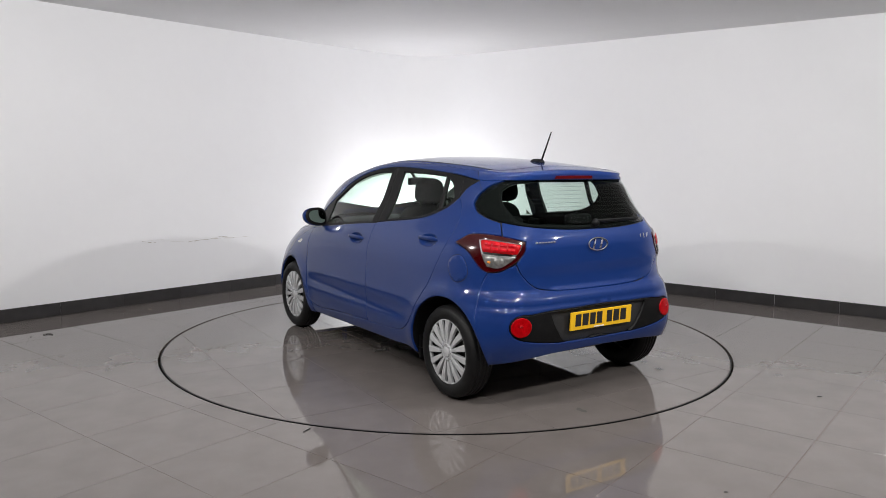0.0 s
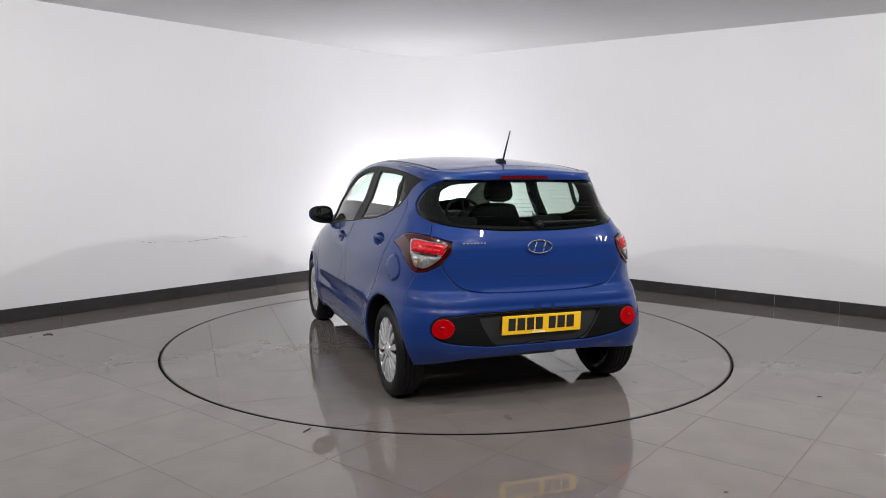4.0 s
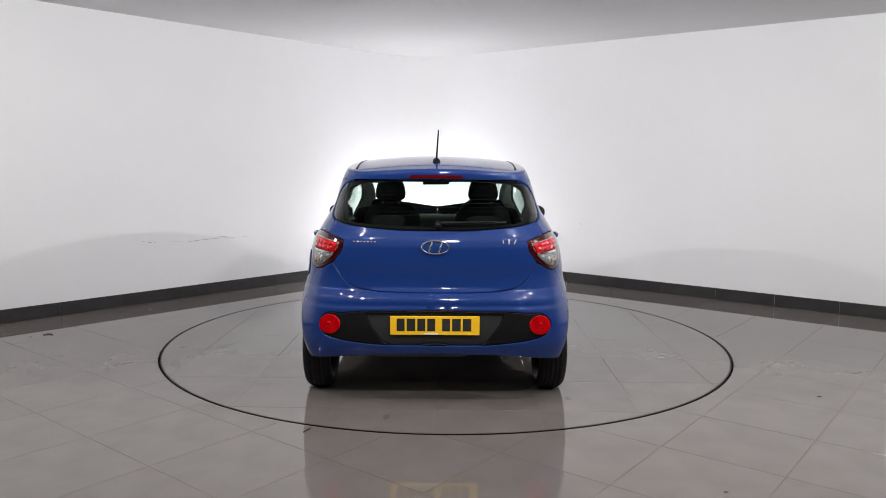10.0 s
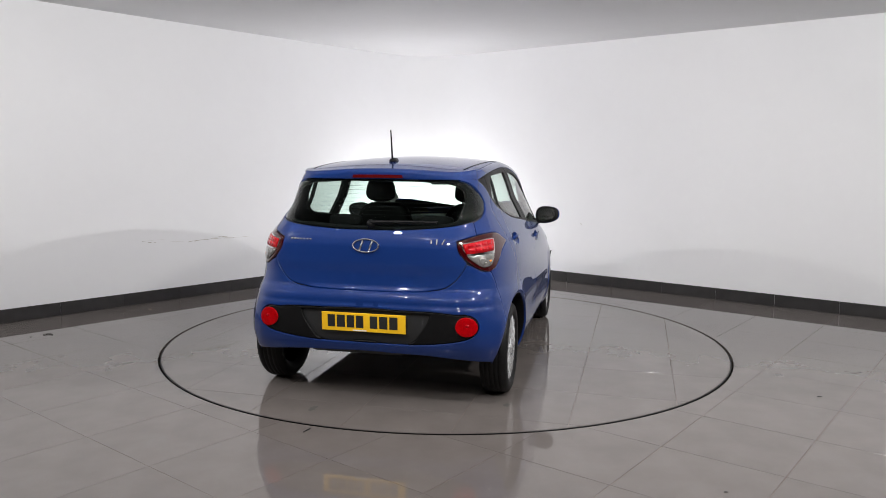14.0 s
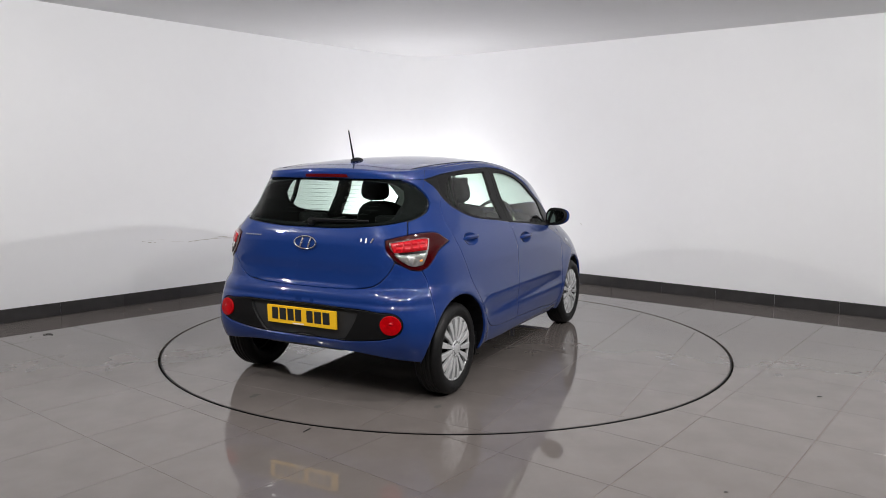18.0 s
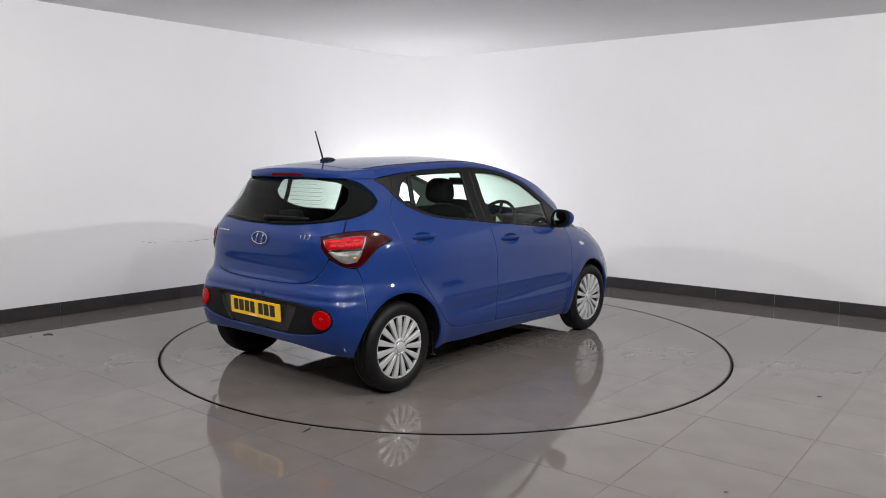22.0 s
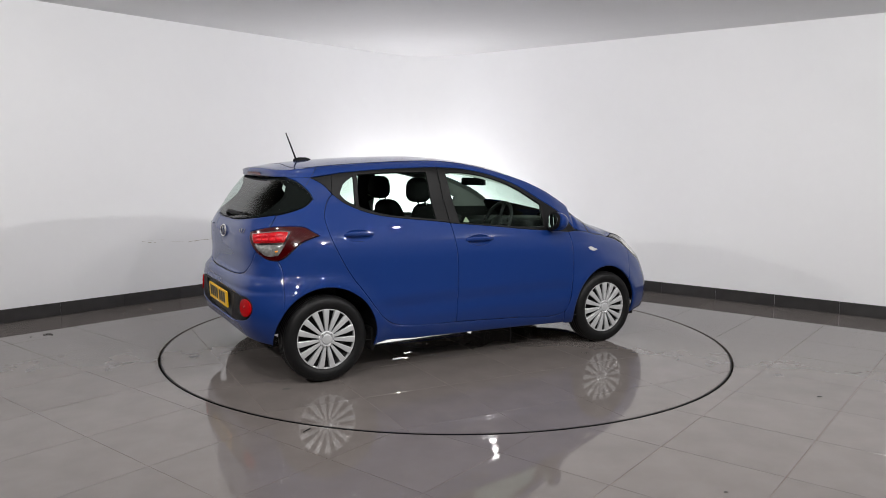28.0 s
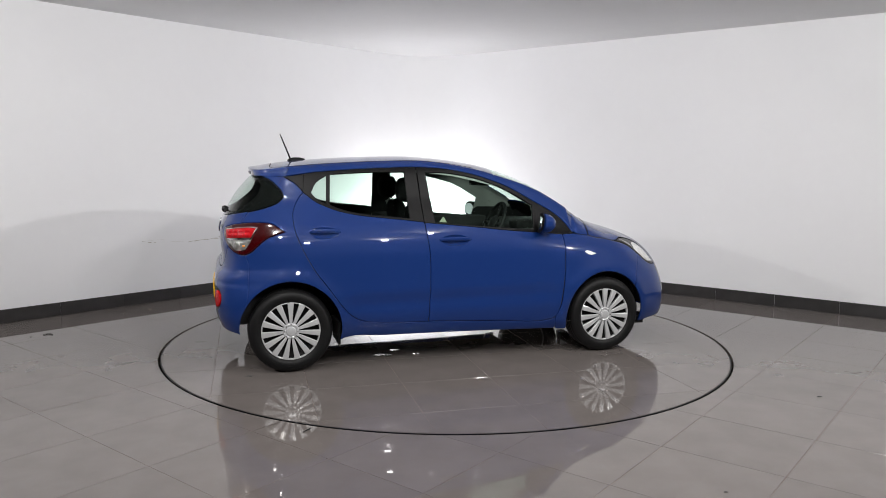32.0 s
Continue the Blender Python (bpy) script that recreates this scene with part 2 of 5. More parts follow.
def skirting():
    """A row of charcoal tiles along the foot of the wall."""
    firsts = []
    for origin, way, start, count in ((CORNER, LEFT, 0.06, 19), (CORNER, RIGHT, 0.545, 19)):
        holder = empty("baseboard")
        tagged(holder, "charcoal tile skirting along the foot of the white wall", "skirting", kind="structure")
        inward = RIGHT if way is LEFT else LEFT
        nrm = Vector((-way.y, way.x))
        if nrm.dot(inward) < 0:
            nrm = -nrm
        side = 0.597
        bm = bmesh.new()
        box(bm, (0, 0, 0), (side, 0.009, 0.123), 0.0015)
        me = bpy.data.meshes.new("skirting_tile")
        bm.to_mesh(me)
        bm.free()
        me.materials.append(M_SKIRT)
        for k in range(count):
            s = start + 0.60 * k
            if s < TURN + 0.02:
                continue
            firsts.append((s, way))
            p = origin + way * s + nrm * 0.0005
            ob = new("skirting_tile", me)
            ob.parent = holder
            ob.matrix_basis = Matrix(((way.x, nrm.x, 0, p.x), (way.y, nrm.y, 0, p.y), (0, 0, 1, 0.001), (0, 0, 0, 1)))
    ends = {id(w): min(s for s, v in firsts if v is w) for w in (LEFT, RIGHT)}
    line = [CORNER + LEFT * ends[id(LEFT)]] + wall_line()[1:-1] + [CORNER + RIGHT * ends[id(RIGHT)]]
    tagged(ribbon("baseboard_corner", [p + (Vector((0.0, 0.0)) - p).normalized() * 0.009 for p in line], 0.001, 0.124, 0.008, M_SKIRT), "charcoal skirting round the corner of the wall", "skirting", kind="structure")


skirting()
# ---- the car's form: slices round the body, and a cap over roof, screen and bonnet ----
def table(xs, ys):
    """A smooth curve through a few stations."""
    xs, ys = np.array(xs, float), np.array(ys, float)
    d = np.gradient(ys, xs)
    for i in range(1, len(xs) - 1):
        a, b = (ys[i] - ys[i - 1]) / (xs[i] - xs[i - 1]), (ys[i + 1] - ys[i]) / (xs[i + 1] - xs[i])
        d[i] = 0 if a * b <= 0 else 2 * a * b / (a + b)

    def at(q):
        q = np.clip(np.asarray(q, float), xs[0], xs[-1])
        k = np.clip(np.searchsorted(xs, q) - 1, 0, len(xs) - 2)
        h = xs[k + 1] - xs[k]
        t = (q - xs[k]) / h
        return (ys[k] * (1 + 2 * t) * (1 - t) ** 2 + d[k] * h * t * (1 - t) ** 2 + ys[k + 1] * t * t * (3 - 2 * t) + d[k + 1] * h * t * t * (t - 1))
    return at


REAR = table([0.14, 0.22, 0.3, 0.4, 0.48, 0.56, 0.6, 0.615, 0.632, 0.655, 0.685, 0.71, 0.78, 0.86, 0.95, 1.0, 1.05, 1.1, 1.2, 1.3, 1.36, 1.42, 1.5],
             [-1.5701, -1.6101, -1.6551, -1.6887, -1.6956, -1.6944, -1.6944, -1.6897, -1.6896, -1.6852, -1.665, -1.6425, -1.638, -1.6457, -1.6477, -1.6382, -1.6158, -1.5915, -1.5318, -1.4442, -1.3875, -1.3625, -1.3225])
FRONT = table([0.14, 0.22, 0.3, 0.42, 0.55, 0.66, 0.75, 0.84, 0.92, 1.02, 1.5],
             [1.8042, 1.8642, 1.8892, 1.8935, 1.8657, 1.8299, 1.7786, 1.7216, 1.6671, 1.5671, 1.3671])
WIDE = table([0.14, 0.2, 0.26, 0.33, 0.42, 0.52, 0.62, 0.72, 0.8, 0.88, 0.94, 0.99, 1.04, 1.1, 1.2, 1.3, 1.38, 1.43, 1.47, 1.5],
             [0.7476, 0.7926, 0.8224, 0.8411, 0.8525, 0.8545, 0.8468, 0.8424, 0.8397, 0.8277, 0.8099, 0.7875, 0.7592, 0.7268, 0.6745, 0.6419, 0.6108, 0.5753, 0.5273, 0.4573])
SPINE = table([-1.75, -1.4, -1.26, -1.13, -0.957, -0.736, -0.51, -0.28, -0.05, 0.19, 0.44, 0.69, 0.95, 1.17, 1.3, 1.55, 1.72, 1.83, 1.9, 1.96],
             [1.36, 1.405, 1.432, 1.448, 1.464, 1.479, 1.489, 1.494, 1.483, 1.457, 1.408, 1.318, 1.174, 1.032, 0.976, 0.902, 0.850, 0.8015, 0.7566, 0.6866])
CROWN = table([-1.8, -.2, .5, 2.0], [.13, .13, .22, .22])
XM, FAN_R, FAN_F = 0.0, -1.0, 1.2


SQUARE_R = table([0.2, 0.45, 0.65, 0.85, 1.0, 1.15, 1.35], [8.03, 7.66, 6.42, 5.61, 5.68, 5.16, 6.75])
SQUARE_F = table([0.2, 0.6, 0.95], [5.36, 4.59, 2.18])


def power(x, z):
    """How square the corners are in plan."""
    return np.where(x < XM, SQUARE_R(z), SQUARE_F(z))


def half_width(x, z):
    w = WIDE(z)
    # shallow scoop low on the doors, and arches that swell over the wheels
    door = 1 / (1 + np.exp(-(x + .80) / .05)) / (1 + np.exp((x - .78) / .05))
    w = w * (1 + 0.021 * np.clip((x + .9) / 1.5, 0, 1) * np.clip((z - .95) / .2, 0, 1))
    w = w - 0.0115 * np.exp(-((z - .475 - .02 * x) / .058) ** 2) * door
    for wx in (-1.1925, 1.1925):
        r = np.hypot(x - wx, z - .29)
        w = w + 0.012 * np.exp(-((r - .36) / .06) ** 2)
    return w


def inside(x, y, z):
    n = power(x, z)
    a = np.where(x < XM, (XM - x) / (XM - REAR(z)), (x - XM) / (FRONT(z) - XM))
    return np.clip(a, 0, 3) ** n + (np.abs(y) / half_width(x, z)) ** n < 1


LIN = math.pi / 2
U_FRONT = LIN + (FAN_F - FAN_R) + math.pi / 2


def on_side(u, z):
    """The point of the body at u (0 at the middle of the tail, positive round the left side) and height z."""
    u, z = np.broadcast_arrays(np.asarray(u, float), np.asarray(z, float))
    a = np.abs(u)
    sx = np.where(a < LIN, FAN_R, np.where(a < LIN + FAN_F - FAN_R, FAN_R + a - LIN, FAN_F))
    ang = np.where(a < LIN, math.pi - a, np.where(a < LIN + FAN_F - FAN_R, LIN, LIN - (a - LIN - FAN_F + FAN_R)))
    dx, dy = np.cos(ang), np.sin(ang)
    lo, hi = np.zeros_like(z), np.full_like(z, 1.6)
    for _ in range(34):
        mid = (lo + hi) / 2
        ok = inside(sx + mid * dx, mid * dy, z)
        lo, hi = np.where(ok, mid, lo), np.where(ok, hi, mid)
    return np.stack([sx + lo * dx, np.where(u < 0, -1, 1) * lo * dy, z], -1)


def cap(x, y):
    return SPINE(x) - CROWN(x) * np.abs(y) ** 2


def brow(u):
    """Height at which the side meets the cap."""
    z = np.full(np.shape(u), 1.2)
    for _ in range(60):
        q = on_side(u, z)
        z = z * 0.5 + 0.5 * cap(q[..., 0], q[..., 1])
    return z
# ---- car materials ----
def glass_material(name, tint, rough=0.0, sheen=0.80, power=4.0):
    """Thin tinted glass: sees through, with a mirror sheen that grows at a slant."""
    m = bpy.data.materials.new(name)
    m.use_nodes = True
    nt = m.node_tree
    nt.nodes.remove(nt.nodes["Principled BSDF"])
    tr = nt.nodes.new("ShaderNodeBsdfTransparent")
    tr.inputs[0].default_value = (*tint, 1)
    gl = nt.nodes.new("ShaderNodeBsdfGlossy")
    gl.inputs["Roughness"].default_value = rough
    gl.inputs["Color"].default_value = (1, 1, 1, 1)
    lw = nt.nodes.new("ShaderNodeLayerWeight")
    lw.inputs["Blend"].default_value = 0.5
    pw = nt.nodes.new("ShaderNodeMath")
    pw.operation, pw.inputs[1].default_value = "POWER", power
    nt.links.new(lw.outputs["Facing"], pw.inputs[0])
    fr = nt.nodes.new("ShaderNodeMath")
    fr.operation, fr.inputs[1].default_value, fr.inputs[2].default_value = "MULTIPLY_ADD", sheen, 0.0
    nt.links.new(pw.outputs[0], fr.inputs[0])
    mix = nt.nodes.new("ShaderNodeMixShader")
    nt.links.new(fr.outputs[0], mix.inputs[0])
    nt.links.new(tr.outputs[0], mix.inputs[1])
    nt.links.new(gl.outputs[0], mix.inputs[2])
    nt.links.new(mix.outputs[0], nt.nodes["Material Output"].inputs["Surface"])
    return m


M_GLASS = glass_material("green_tinted_glass", (0.77, 0.88, 0.82))
M_REARGLASS = glass_material("dark_tinted_glass", (0.74, 0.82, 0.78), sheen=0.55, power=3.4)
M_SEAT = material("charcoal_seat_cloth", (0.009, 0.009, 0.0095), 0.9, vary=0.15, scale=40, spec=0.1)
M_DASH = material("dark_dash_plastic", (0.013, 0.0133, 0.014), 0.6, spec=0.25, vary=0.1, scale=30)
M_LINING = material("pale_grey_headlining", (0.30, 0.31, 0.30), 0.9, bump=0.3, bump_scale=400, vary=0.05, scale=20)
M_INNER = material("dark_cabin_trim", (0.014, 0.0142, 0.0147), 0.75, vary=0.1, scale=25)
M_FRIT = material("black_glass_print", (0.007, 0.007, 0.0074), 0.6, spec=0.05)
M_MIRROR = material("mirror_glass", (0.72, 0.74, 0.75), 0.01, metal=1.0)
M_CHROME = material("bright_chrome", (0.82, 0.83, 0.84), 0.08, metal=1.0)
M_SILVER = material("satin_silver_badge", (0.66, 0.67, 0.68), 0.16, metal=0.8, coat=0.4)
M_REDDARK = material("deep_red_lamp_glass", (0.030, 0.0002, 0.0008), 0.10, spec=0.3, coat=0.9, coat_rough=0.01)
M_BRAKE = material("red_brake_lens", (0.085, 0.0008, 0.0016), 0.25, spec=0.1, coat=0.25)
M_FOG = material("red_fog_lens", (0.32, 0.0008, 0.0028), 0.25, spec=0.06, coat=0.2, bump=0.6, bump_scale=90, vary=0.35, scale=40)
M_RED = material("red_lamp_lens", (0.34, 0.0006, 0.0034), 0.30, spec=0.1, coat=0.5, coat_rough=0.01, bump=0.5, bump_scale=60, vary=0.3, scale=25)
M_CELL = material("bright_red_reflector", (0.43, 0.002, 0.008), 0.16, spec=0.4, coat=0.6, coat_rough=0.01, vary=0.35, scale=60)
M_CLEAR = material("silvered_clear_lens", (0.26, 0.26, 0.255), 0.14, metal=0.6, coat=0.6, coat_rough=0.02, bump=1.0, bump_scale=40, vary=0.8, scale=28)
M_BRIGHT = material("bright_clear_lamp", (0.62, 0.62, 0.61), 0.15, metal=0.3, coat=0.8, coat_rough=0.01, bump=0.6, bump_scale=50, vary=0.3, scale=30)
M_AMBER = material("amber_bulb", (0.75, 0.25, 0.03), 0.15, coat=1.0)
M_STICKER = material("pale_sticker", (0.26, 0.28, 0.20), 0.6)
M_PLATE = material("yellow_number_plate", (0.80, 0.46, 0.012), 0.35, vary=0.03, scale=30)
M_INK = material("black_plate_ink", (0.012, 0.012, 0.012), 0.5)
M_WHITE = material("white_print", (0.75, 0.75, 0.73), 0.5)
M_DARKMETAL = material("dull_dark_metal", (0.05, 0.05, 0.05), 0.55, metal=0.6, vary=0.2, scale=20)
M_RECESS = material("grey_bumper_plastic", (0.017, 0.0175, 0.0185), 0.42, bump=0.2, bump_scale=700)

car = empty("car")
tagged(car, "small blue five-door hatchback with silver wheel trims parked on the turntable", "car")


# ---- outlines ----
def smooth_loop(pts, step=0.025, corner=48.0):
    """A closed outline through the points: curved, but sharp where it turns hard."""
    P = [Vector(p) for p in pts]
    n = len(P)
    tan = []
    for i in range(n):
        a, b = P[i] - P[i - 1], P[(i + 1) % n] - P[i]
        if a.length < 1e-9 or b.length < 1e-9 or a.angle(b) > radians(corner):
            tan.append(None)
        else:
            tan.append((a.normalized() + b.normalized()).normalized())
    out = []
    for i in range(n):
        p, q = P[i], P[(i + 1) % n]
        d = (q - p).length
        k = max(1, int(math.ceil(d / step)))
        straight = (q - p) / d
        t0, t1 = (tan[i] or straight) * d, (tan[(i + 1) % n] or straight) * d
        for j in range(k):
            t = j / k
            out.append(p * ((1 + 2 * t) * (1 - t) ** 2) + t0 * (t * (1 - t) ** 2) + q * (t * t * (3 - 2 * t)) + t1 * (t * t * (t - 1)))
    return out


def inset(loop, d):
    """The outline moved inwards by d."""
    n = len(loop)
    area = sum(loop[i - 1].cross(loop[i]) for i in range(n))
    s = 1 if area > 0 else -1
    out = []
    for i in range(n):
        a, b = (loop[i] - loop[i - 1]).normalized(), (loop[(i + 1) % n] - loop[i]).normalized()
        na, nb = Vector((-a.y, a.x)), Vector((-b.y, b.x))
        m = na + nb
        m = m / max(m.length_squared / 2, 0.5)
        out.append(loop[i] + m * (d * s))
    return out


def within(pts, loop):
    x, y = pts[:, 0], pts[:, 1]
    ins = np.zeros(len(pts), bool)
    L = np.array([tuple(p) for p in loop])
    for (x0, y0), (x1, y1) in zip(L, np.roll(L, -1, 0)):
        c = (y0 > y) != (y1 > y)
        if c.any():
            xi = x0 + (y - y0) / (y1 - y0 if y1 != y0 else 1e-12) * (x1 - x0)
            ins ^= c & (x < xi)
    return ins


def fill(loop, holes=(), h=0.03, lip=0.0):
    """Triangles over an outline with holes: points, triangles and which points lie on an edge."""
    pts = [Vector(p) for p in loop]
    edges = [(i, (i + 1) % len(loop)) for i in range(len(loop))]
    for hole in holes:
        k = len(pts)
        pts += [Vector(p) for p in hole]
        edges += [(k + i, k + (i + 1) % len(hole)) for i in range(len(hole))]
    if lip:
        for q, d in ((loop, lip), *((hole, -lip) for hole in holes)):
            k = len(pts)
            inner = inset(q, d)
            pts += inner
            edges += [(k + i, k + (i + 1) % len(inner)) for i in range(len(inner))]
    L = np.array([tuple(p) for p in loop])
    lo, hi = L.min(0), L.max(0)
    gx = np.arange(lo[0] + h / 2, hi[0], h)
    gy = np.arange(lo[1] + h / 2, hi[1], h)
    if len(gx) and len(gy):
        g = np.array([(a + (0.5 * h if j % 2 else 0), b) for j, b in enumerate(gy) for a in gx])
        ok = within(g, loop)
        for hole in holes:
            ok &= ~within(g, hole)
        B = np.array([tuple(p) for p in pts])
        g = g[ok]
        if len(g):
            keep = np.ones(len(g), bool)
            for s in range(0, len(g), 2000):
                d = np.hypot(g[s:s + 2000, None, 0] - B[None, :, 0], g[s:s + 2000, None, 1] - B[None, :, 1]).min(1)
                keep[s:s + 2000] = d > h * 0.45
            pts += [Vector(p) for p in g[keep]]
    vs, _, fs, *_ = delaunay_2d_cdt(pts, edges, [], 0, 1e-7)
    A = np.array([tuple(v) for v in vs])
    F = np.array([tuple(f) for f in fs])
    c = A[F].mean(1)
    ok = within(c, loop)
    for hole in holes:
        ok &= ~within(c, hole)
    F = F[ok]
    a, b, d = A[F[:, 0]], A[F[:, 1]], A[F[:, 2]]
    cr = (b[:, 0] - a[:, 0]) * (d[:, 1] - a[:, 1]) - (b[:, 1] - a[:, 1]) * (d[:, 0] - a[:, 0])
    F = F[np.abs(cr) > 1e-12]
    cr = cr[np.abs(cr) > 1e-12]
    F[cr < 0] = F[cr < 0][:, ::-1]
    used = np.unique(F)
    back = np.full(len(A), -1)
    back[used] = np.arange(len(used))
    return A[used], back[F]


def side_map(A):
    e = 1e-3
    u, z = A[:, 0], A[:, 1]
    P = on_side(u, z)
    du = on_side(u + e, z) - on_side(u - e, z)
    dz = on_side(u, z + e) - on_side(u, z - e)
    N = -np.cross(du, dz)
    N /= np.linalg.norm(N, axis=1)[:, None]
    # soft turn into the roof
    top = brow_fast(u)
    w = np.clip(1 - (top - z) / 0.06, 0, 1) ** 2 * 0.5
    C = cap_normal(P[:, 0], P[:, 1])
    N = N * (1 - w)[:, None] + C * w[:, None]
    N /= np.linalg.norm(N, axis=1)[:, None]
    return P, N


def cap_normal(x, y):
    e = 1e-3
    zx = (cap(x + e, y) - cap(x - e, y)) / (2 * e)
    zy = (cap(x, y + e) - cap(x, y - e)) / (2 * e)
    N = np.stack([-zx, -zy, np.ones_like(zx)], -1)
    return N / np.linalg.norm(N, axis=1)[:, None]


BU = np.linspace(0, U_FRONT, 500)
BZ = brow(BU)
BP = on_side(BU, BZ)
brow_fast = lambda u: np.interp(np.abs(u), BU, BZ)


def cap_map(A):
    x, y = A[:, 0], A[:, 1]
    P = np.stack([x, y, cap(x, y)], -1)
    N = cap_normal(x, y)
    edge = np.interp(x, BP[:, 0], BP[:, 1])
    w = np.clip(1 - (edge - np.abs(y)) / 0.07, 0, 1) ** 2 * 0.5
    w = np.where(x < -1.25, np.maximum(w, np.clip(1 - (x + 1.36) / 0.07, 0, 1) ** 2 * 0.5), w)
    S = np.stack([np.zeros_like(x), np.sign(y), np.full_like(x, 0.25)], -1)
    S = S / np.linalg.norm(S, axis=1)[:, None]
    N = N * (1 - w)[:, None] + S * w[:, None]
    return P, N / np.linalg.norm(N, axis=1)[:, None]


def shell(A, F, where, offset=0.0, depth=0.012):
    """A bent sheet with turned-in edges. Gives verts, faces and vertex normals."""
    P, N = where(A)
    V = P + N * offset
    F = [tuple(f[::-1]) for f in F] if where is side_map else [tuple(f) for f in F]
    n = len(V)
    if depth:
        seen = set()
        for f in F:
            for a, b in zip(f, (*f[1:], f[0])):
                seen.add((int(a), int(b)))
        rim = [(a, b) for a, b in seen if (b, a) not in seen]
        ring = sorted({i for e in rim for i in e})
        pos = {i: n + k for k, i in enumerate(ring)}
        out = np.zeros_like(V)
        for a, b in rim:
            d = np.cross(V[b] - V[a], N[a])
            d /= max(np.linalg.norm(d), 1e-12)
            out[a] += d
            out[b] += d
        T = out[ring] / np.maximum(np.linalg.norm(out[ring], axis=1), 1e-9)[:, None]
        low = V[ring] - N[ring] * depth
        N = N.copy()
        tilt = N[ring] + T * 0.9
        N[ring] = tilt / np.linalg.norm(tilt, axis=1)[:, None]
        V = np.concatenate([V, low])
        N = np.concatenate([N, T])
        F = F + [(b, a, pos[a], pos[b]) for a, b in rim]
    return V, F, N, n


def make(name, pieces, mat, parent, label=""):
    """One mesh of one or more shells, with the form's own normals."""
    V, F, N = [], [], []
    k = 0
    for v, f, nn, outer in pieces:
        V.append(v)
        N.append(nn)
        F += [tuple(int(i) + k for i in g) for g in f]
        k += len(v)
    V, N = np.concatenate(V), np.concatenate(N)
    ob = raw(name, V, F, mat, parent, label)
    ob.data.normals_split_custom_set_from_vertices([tuple(x) for x in N])
    return ob


def mirror(pts):
    return [(-a, b) for a, b in pts]


def side_panel(name, outline, mat, parent, s=1, holes=(), gap=0.0026, offset=0.0, depth=0.014, h=0.03, label="", step=0.025, corner=48.0, lip=None):
    loop = inset(smooth_loop(outline, step, corner), gap)
    hs = [inset(smooth_loop(q, step, corner), -gap) for q in holes]
    A, F = fill(loop, hs, h, (0.0045 if depth > 0.005 else 0.0) if lip is None else lip)
    if s < 0:
        A = A * np.array([-1.0, 1.0])
        F = F[:, ::-1]
    return make(name, [shell(A, F, side_map, offset, depth)], mat, parent, label)


def both(half):
    """A closed outline from its left half, which starts and ends on the middle line."""
    rest = [(-a, b) for a, b in reversed(half) if a > 1e-6]
    return list(half) + rest


def side_u(x, z):
    """u of the point at x on the flank."""
    x, z = float(x), float(z)
    if FAN_R <= x <= FAN_F:
        return LIN + x - FAN_R
    lo, hi = (0.2, LIN) if x < FAN_R else (LIN + FAN_F - FAN_R, U_FRONT - 0.2)
    for _ in range(30):
        mid = (lo + hi) / 2
        if on_side(mid, z)[0] < x:
            lo = mid
        else:
            hi = mid
    return (lo + hi) / 2


def arch(cx, r, a0, a1, n=14):
    out = []
    for i in range(n):
        a = radians(a0 + (a1 - a0) * i / (n - 1))
        x, z = cx + r * math.cos(a), 0.290 + r * math.sin(a)
        out.append((side_u(x, z), z))
    return out


WB = 1.1925
ARCH_R = arch(-WB, 0.345, -14, 150)      # from the sill round to the bumper seam
ARCH_RL = arch(-WB, 0.345, 148, 184, 5)
ARCH_F = arch(WB, 0.335, 196, 40)
ARCH_FL = arch(WB, 0.335, 38, -14, 7)

# ---- seams and edges, as (u, z) on the left side ----
DLO_TOP = [(1.221, 1.342), (1.436, 1.363), (1.626, 1.380), (1.827, 1.396), (2.073, 1.409), (2.284, 1.416), (2.496, 1.406), (2.708, 1.369), (2.882, 1.317), (3.016, 1.265), (3.197, 1.170), (3.429, 1.034), (3.526, 0.921)]
BELT = [(1.446, 1.233), (1.576, 1.166), (1.670, 1.124), (1.766, 1.095), (1.883, 1.074), (2.041, 1.056), (2.203, 1.039), (2.328, 1.023)]
BELT_F = [(2.332, 1.020), (2.533, 1.002), (2.745, 0.980), (2.966, 0.955), (3.245, 0.931), (3.412, 0.914)]
DOOR_R = [(1.446, 1.233), (1.389, 1.186), (1.349, 1.103), (1.365, 1.011), (1.438, 0.861), (1.517, 0.737), (1.625, 0.596), (1.701, 0.489), (1.780, 0.396), (1.849, 0.351), (1.941, 0.332)]
DOOR_M = [(2.330, 1.022), (2.342, 0.919), (2.356, 0.801), (2.359, 0.599), (2.352, 0.435), (2.345, 0.314)]
DOOR_F = [(3.412, 0.914), (3.413, 0.823), (3.410, 0.686), (3.393, 0.517), (3.364, 0.367), (3.337, 0.301), (3.282, 0.278)]
LAMP = [(0.730, 0.992), (0.824, 1.012), (0.949, 1.027), (1.084, 1.030), (1.180, 1.021), (1.247, 0.991), (1.293, 0.971), (1.209, 0.949), (1.146, 0.925), (1.084, 0.877), (1.031, 0.835), (0.978, 0.814), (0.901, 0.821), (0.831, 0.850), (0.770, 0.893), (0.732, 0.941)]
LAMP_IN = [(0.750, 0.983), (0.865, 0.995), (1.025, 1.005), (1.071, 0.999), (1.051, 0.956), (1.021, 0.896), (0.983, 0.846), (0.915, 0.842), (0.855, 0.871), (0.796, 0.910), (0.759, 0.949)]
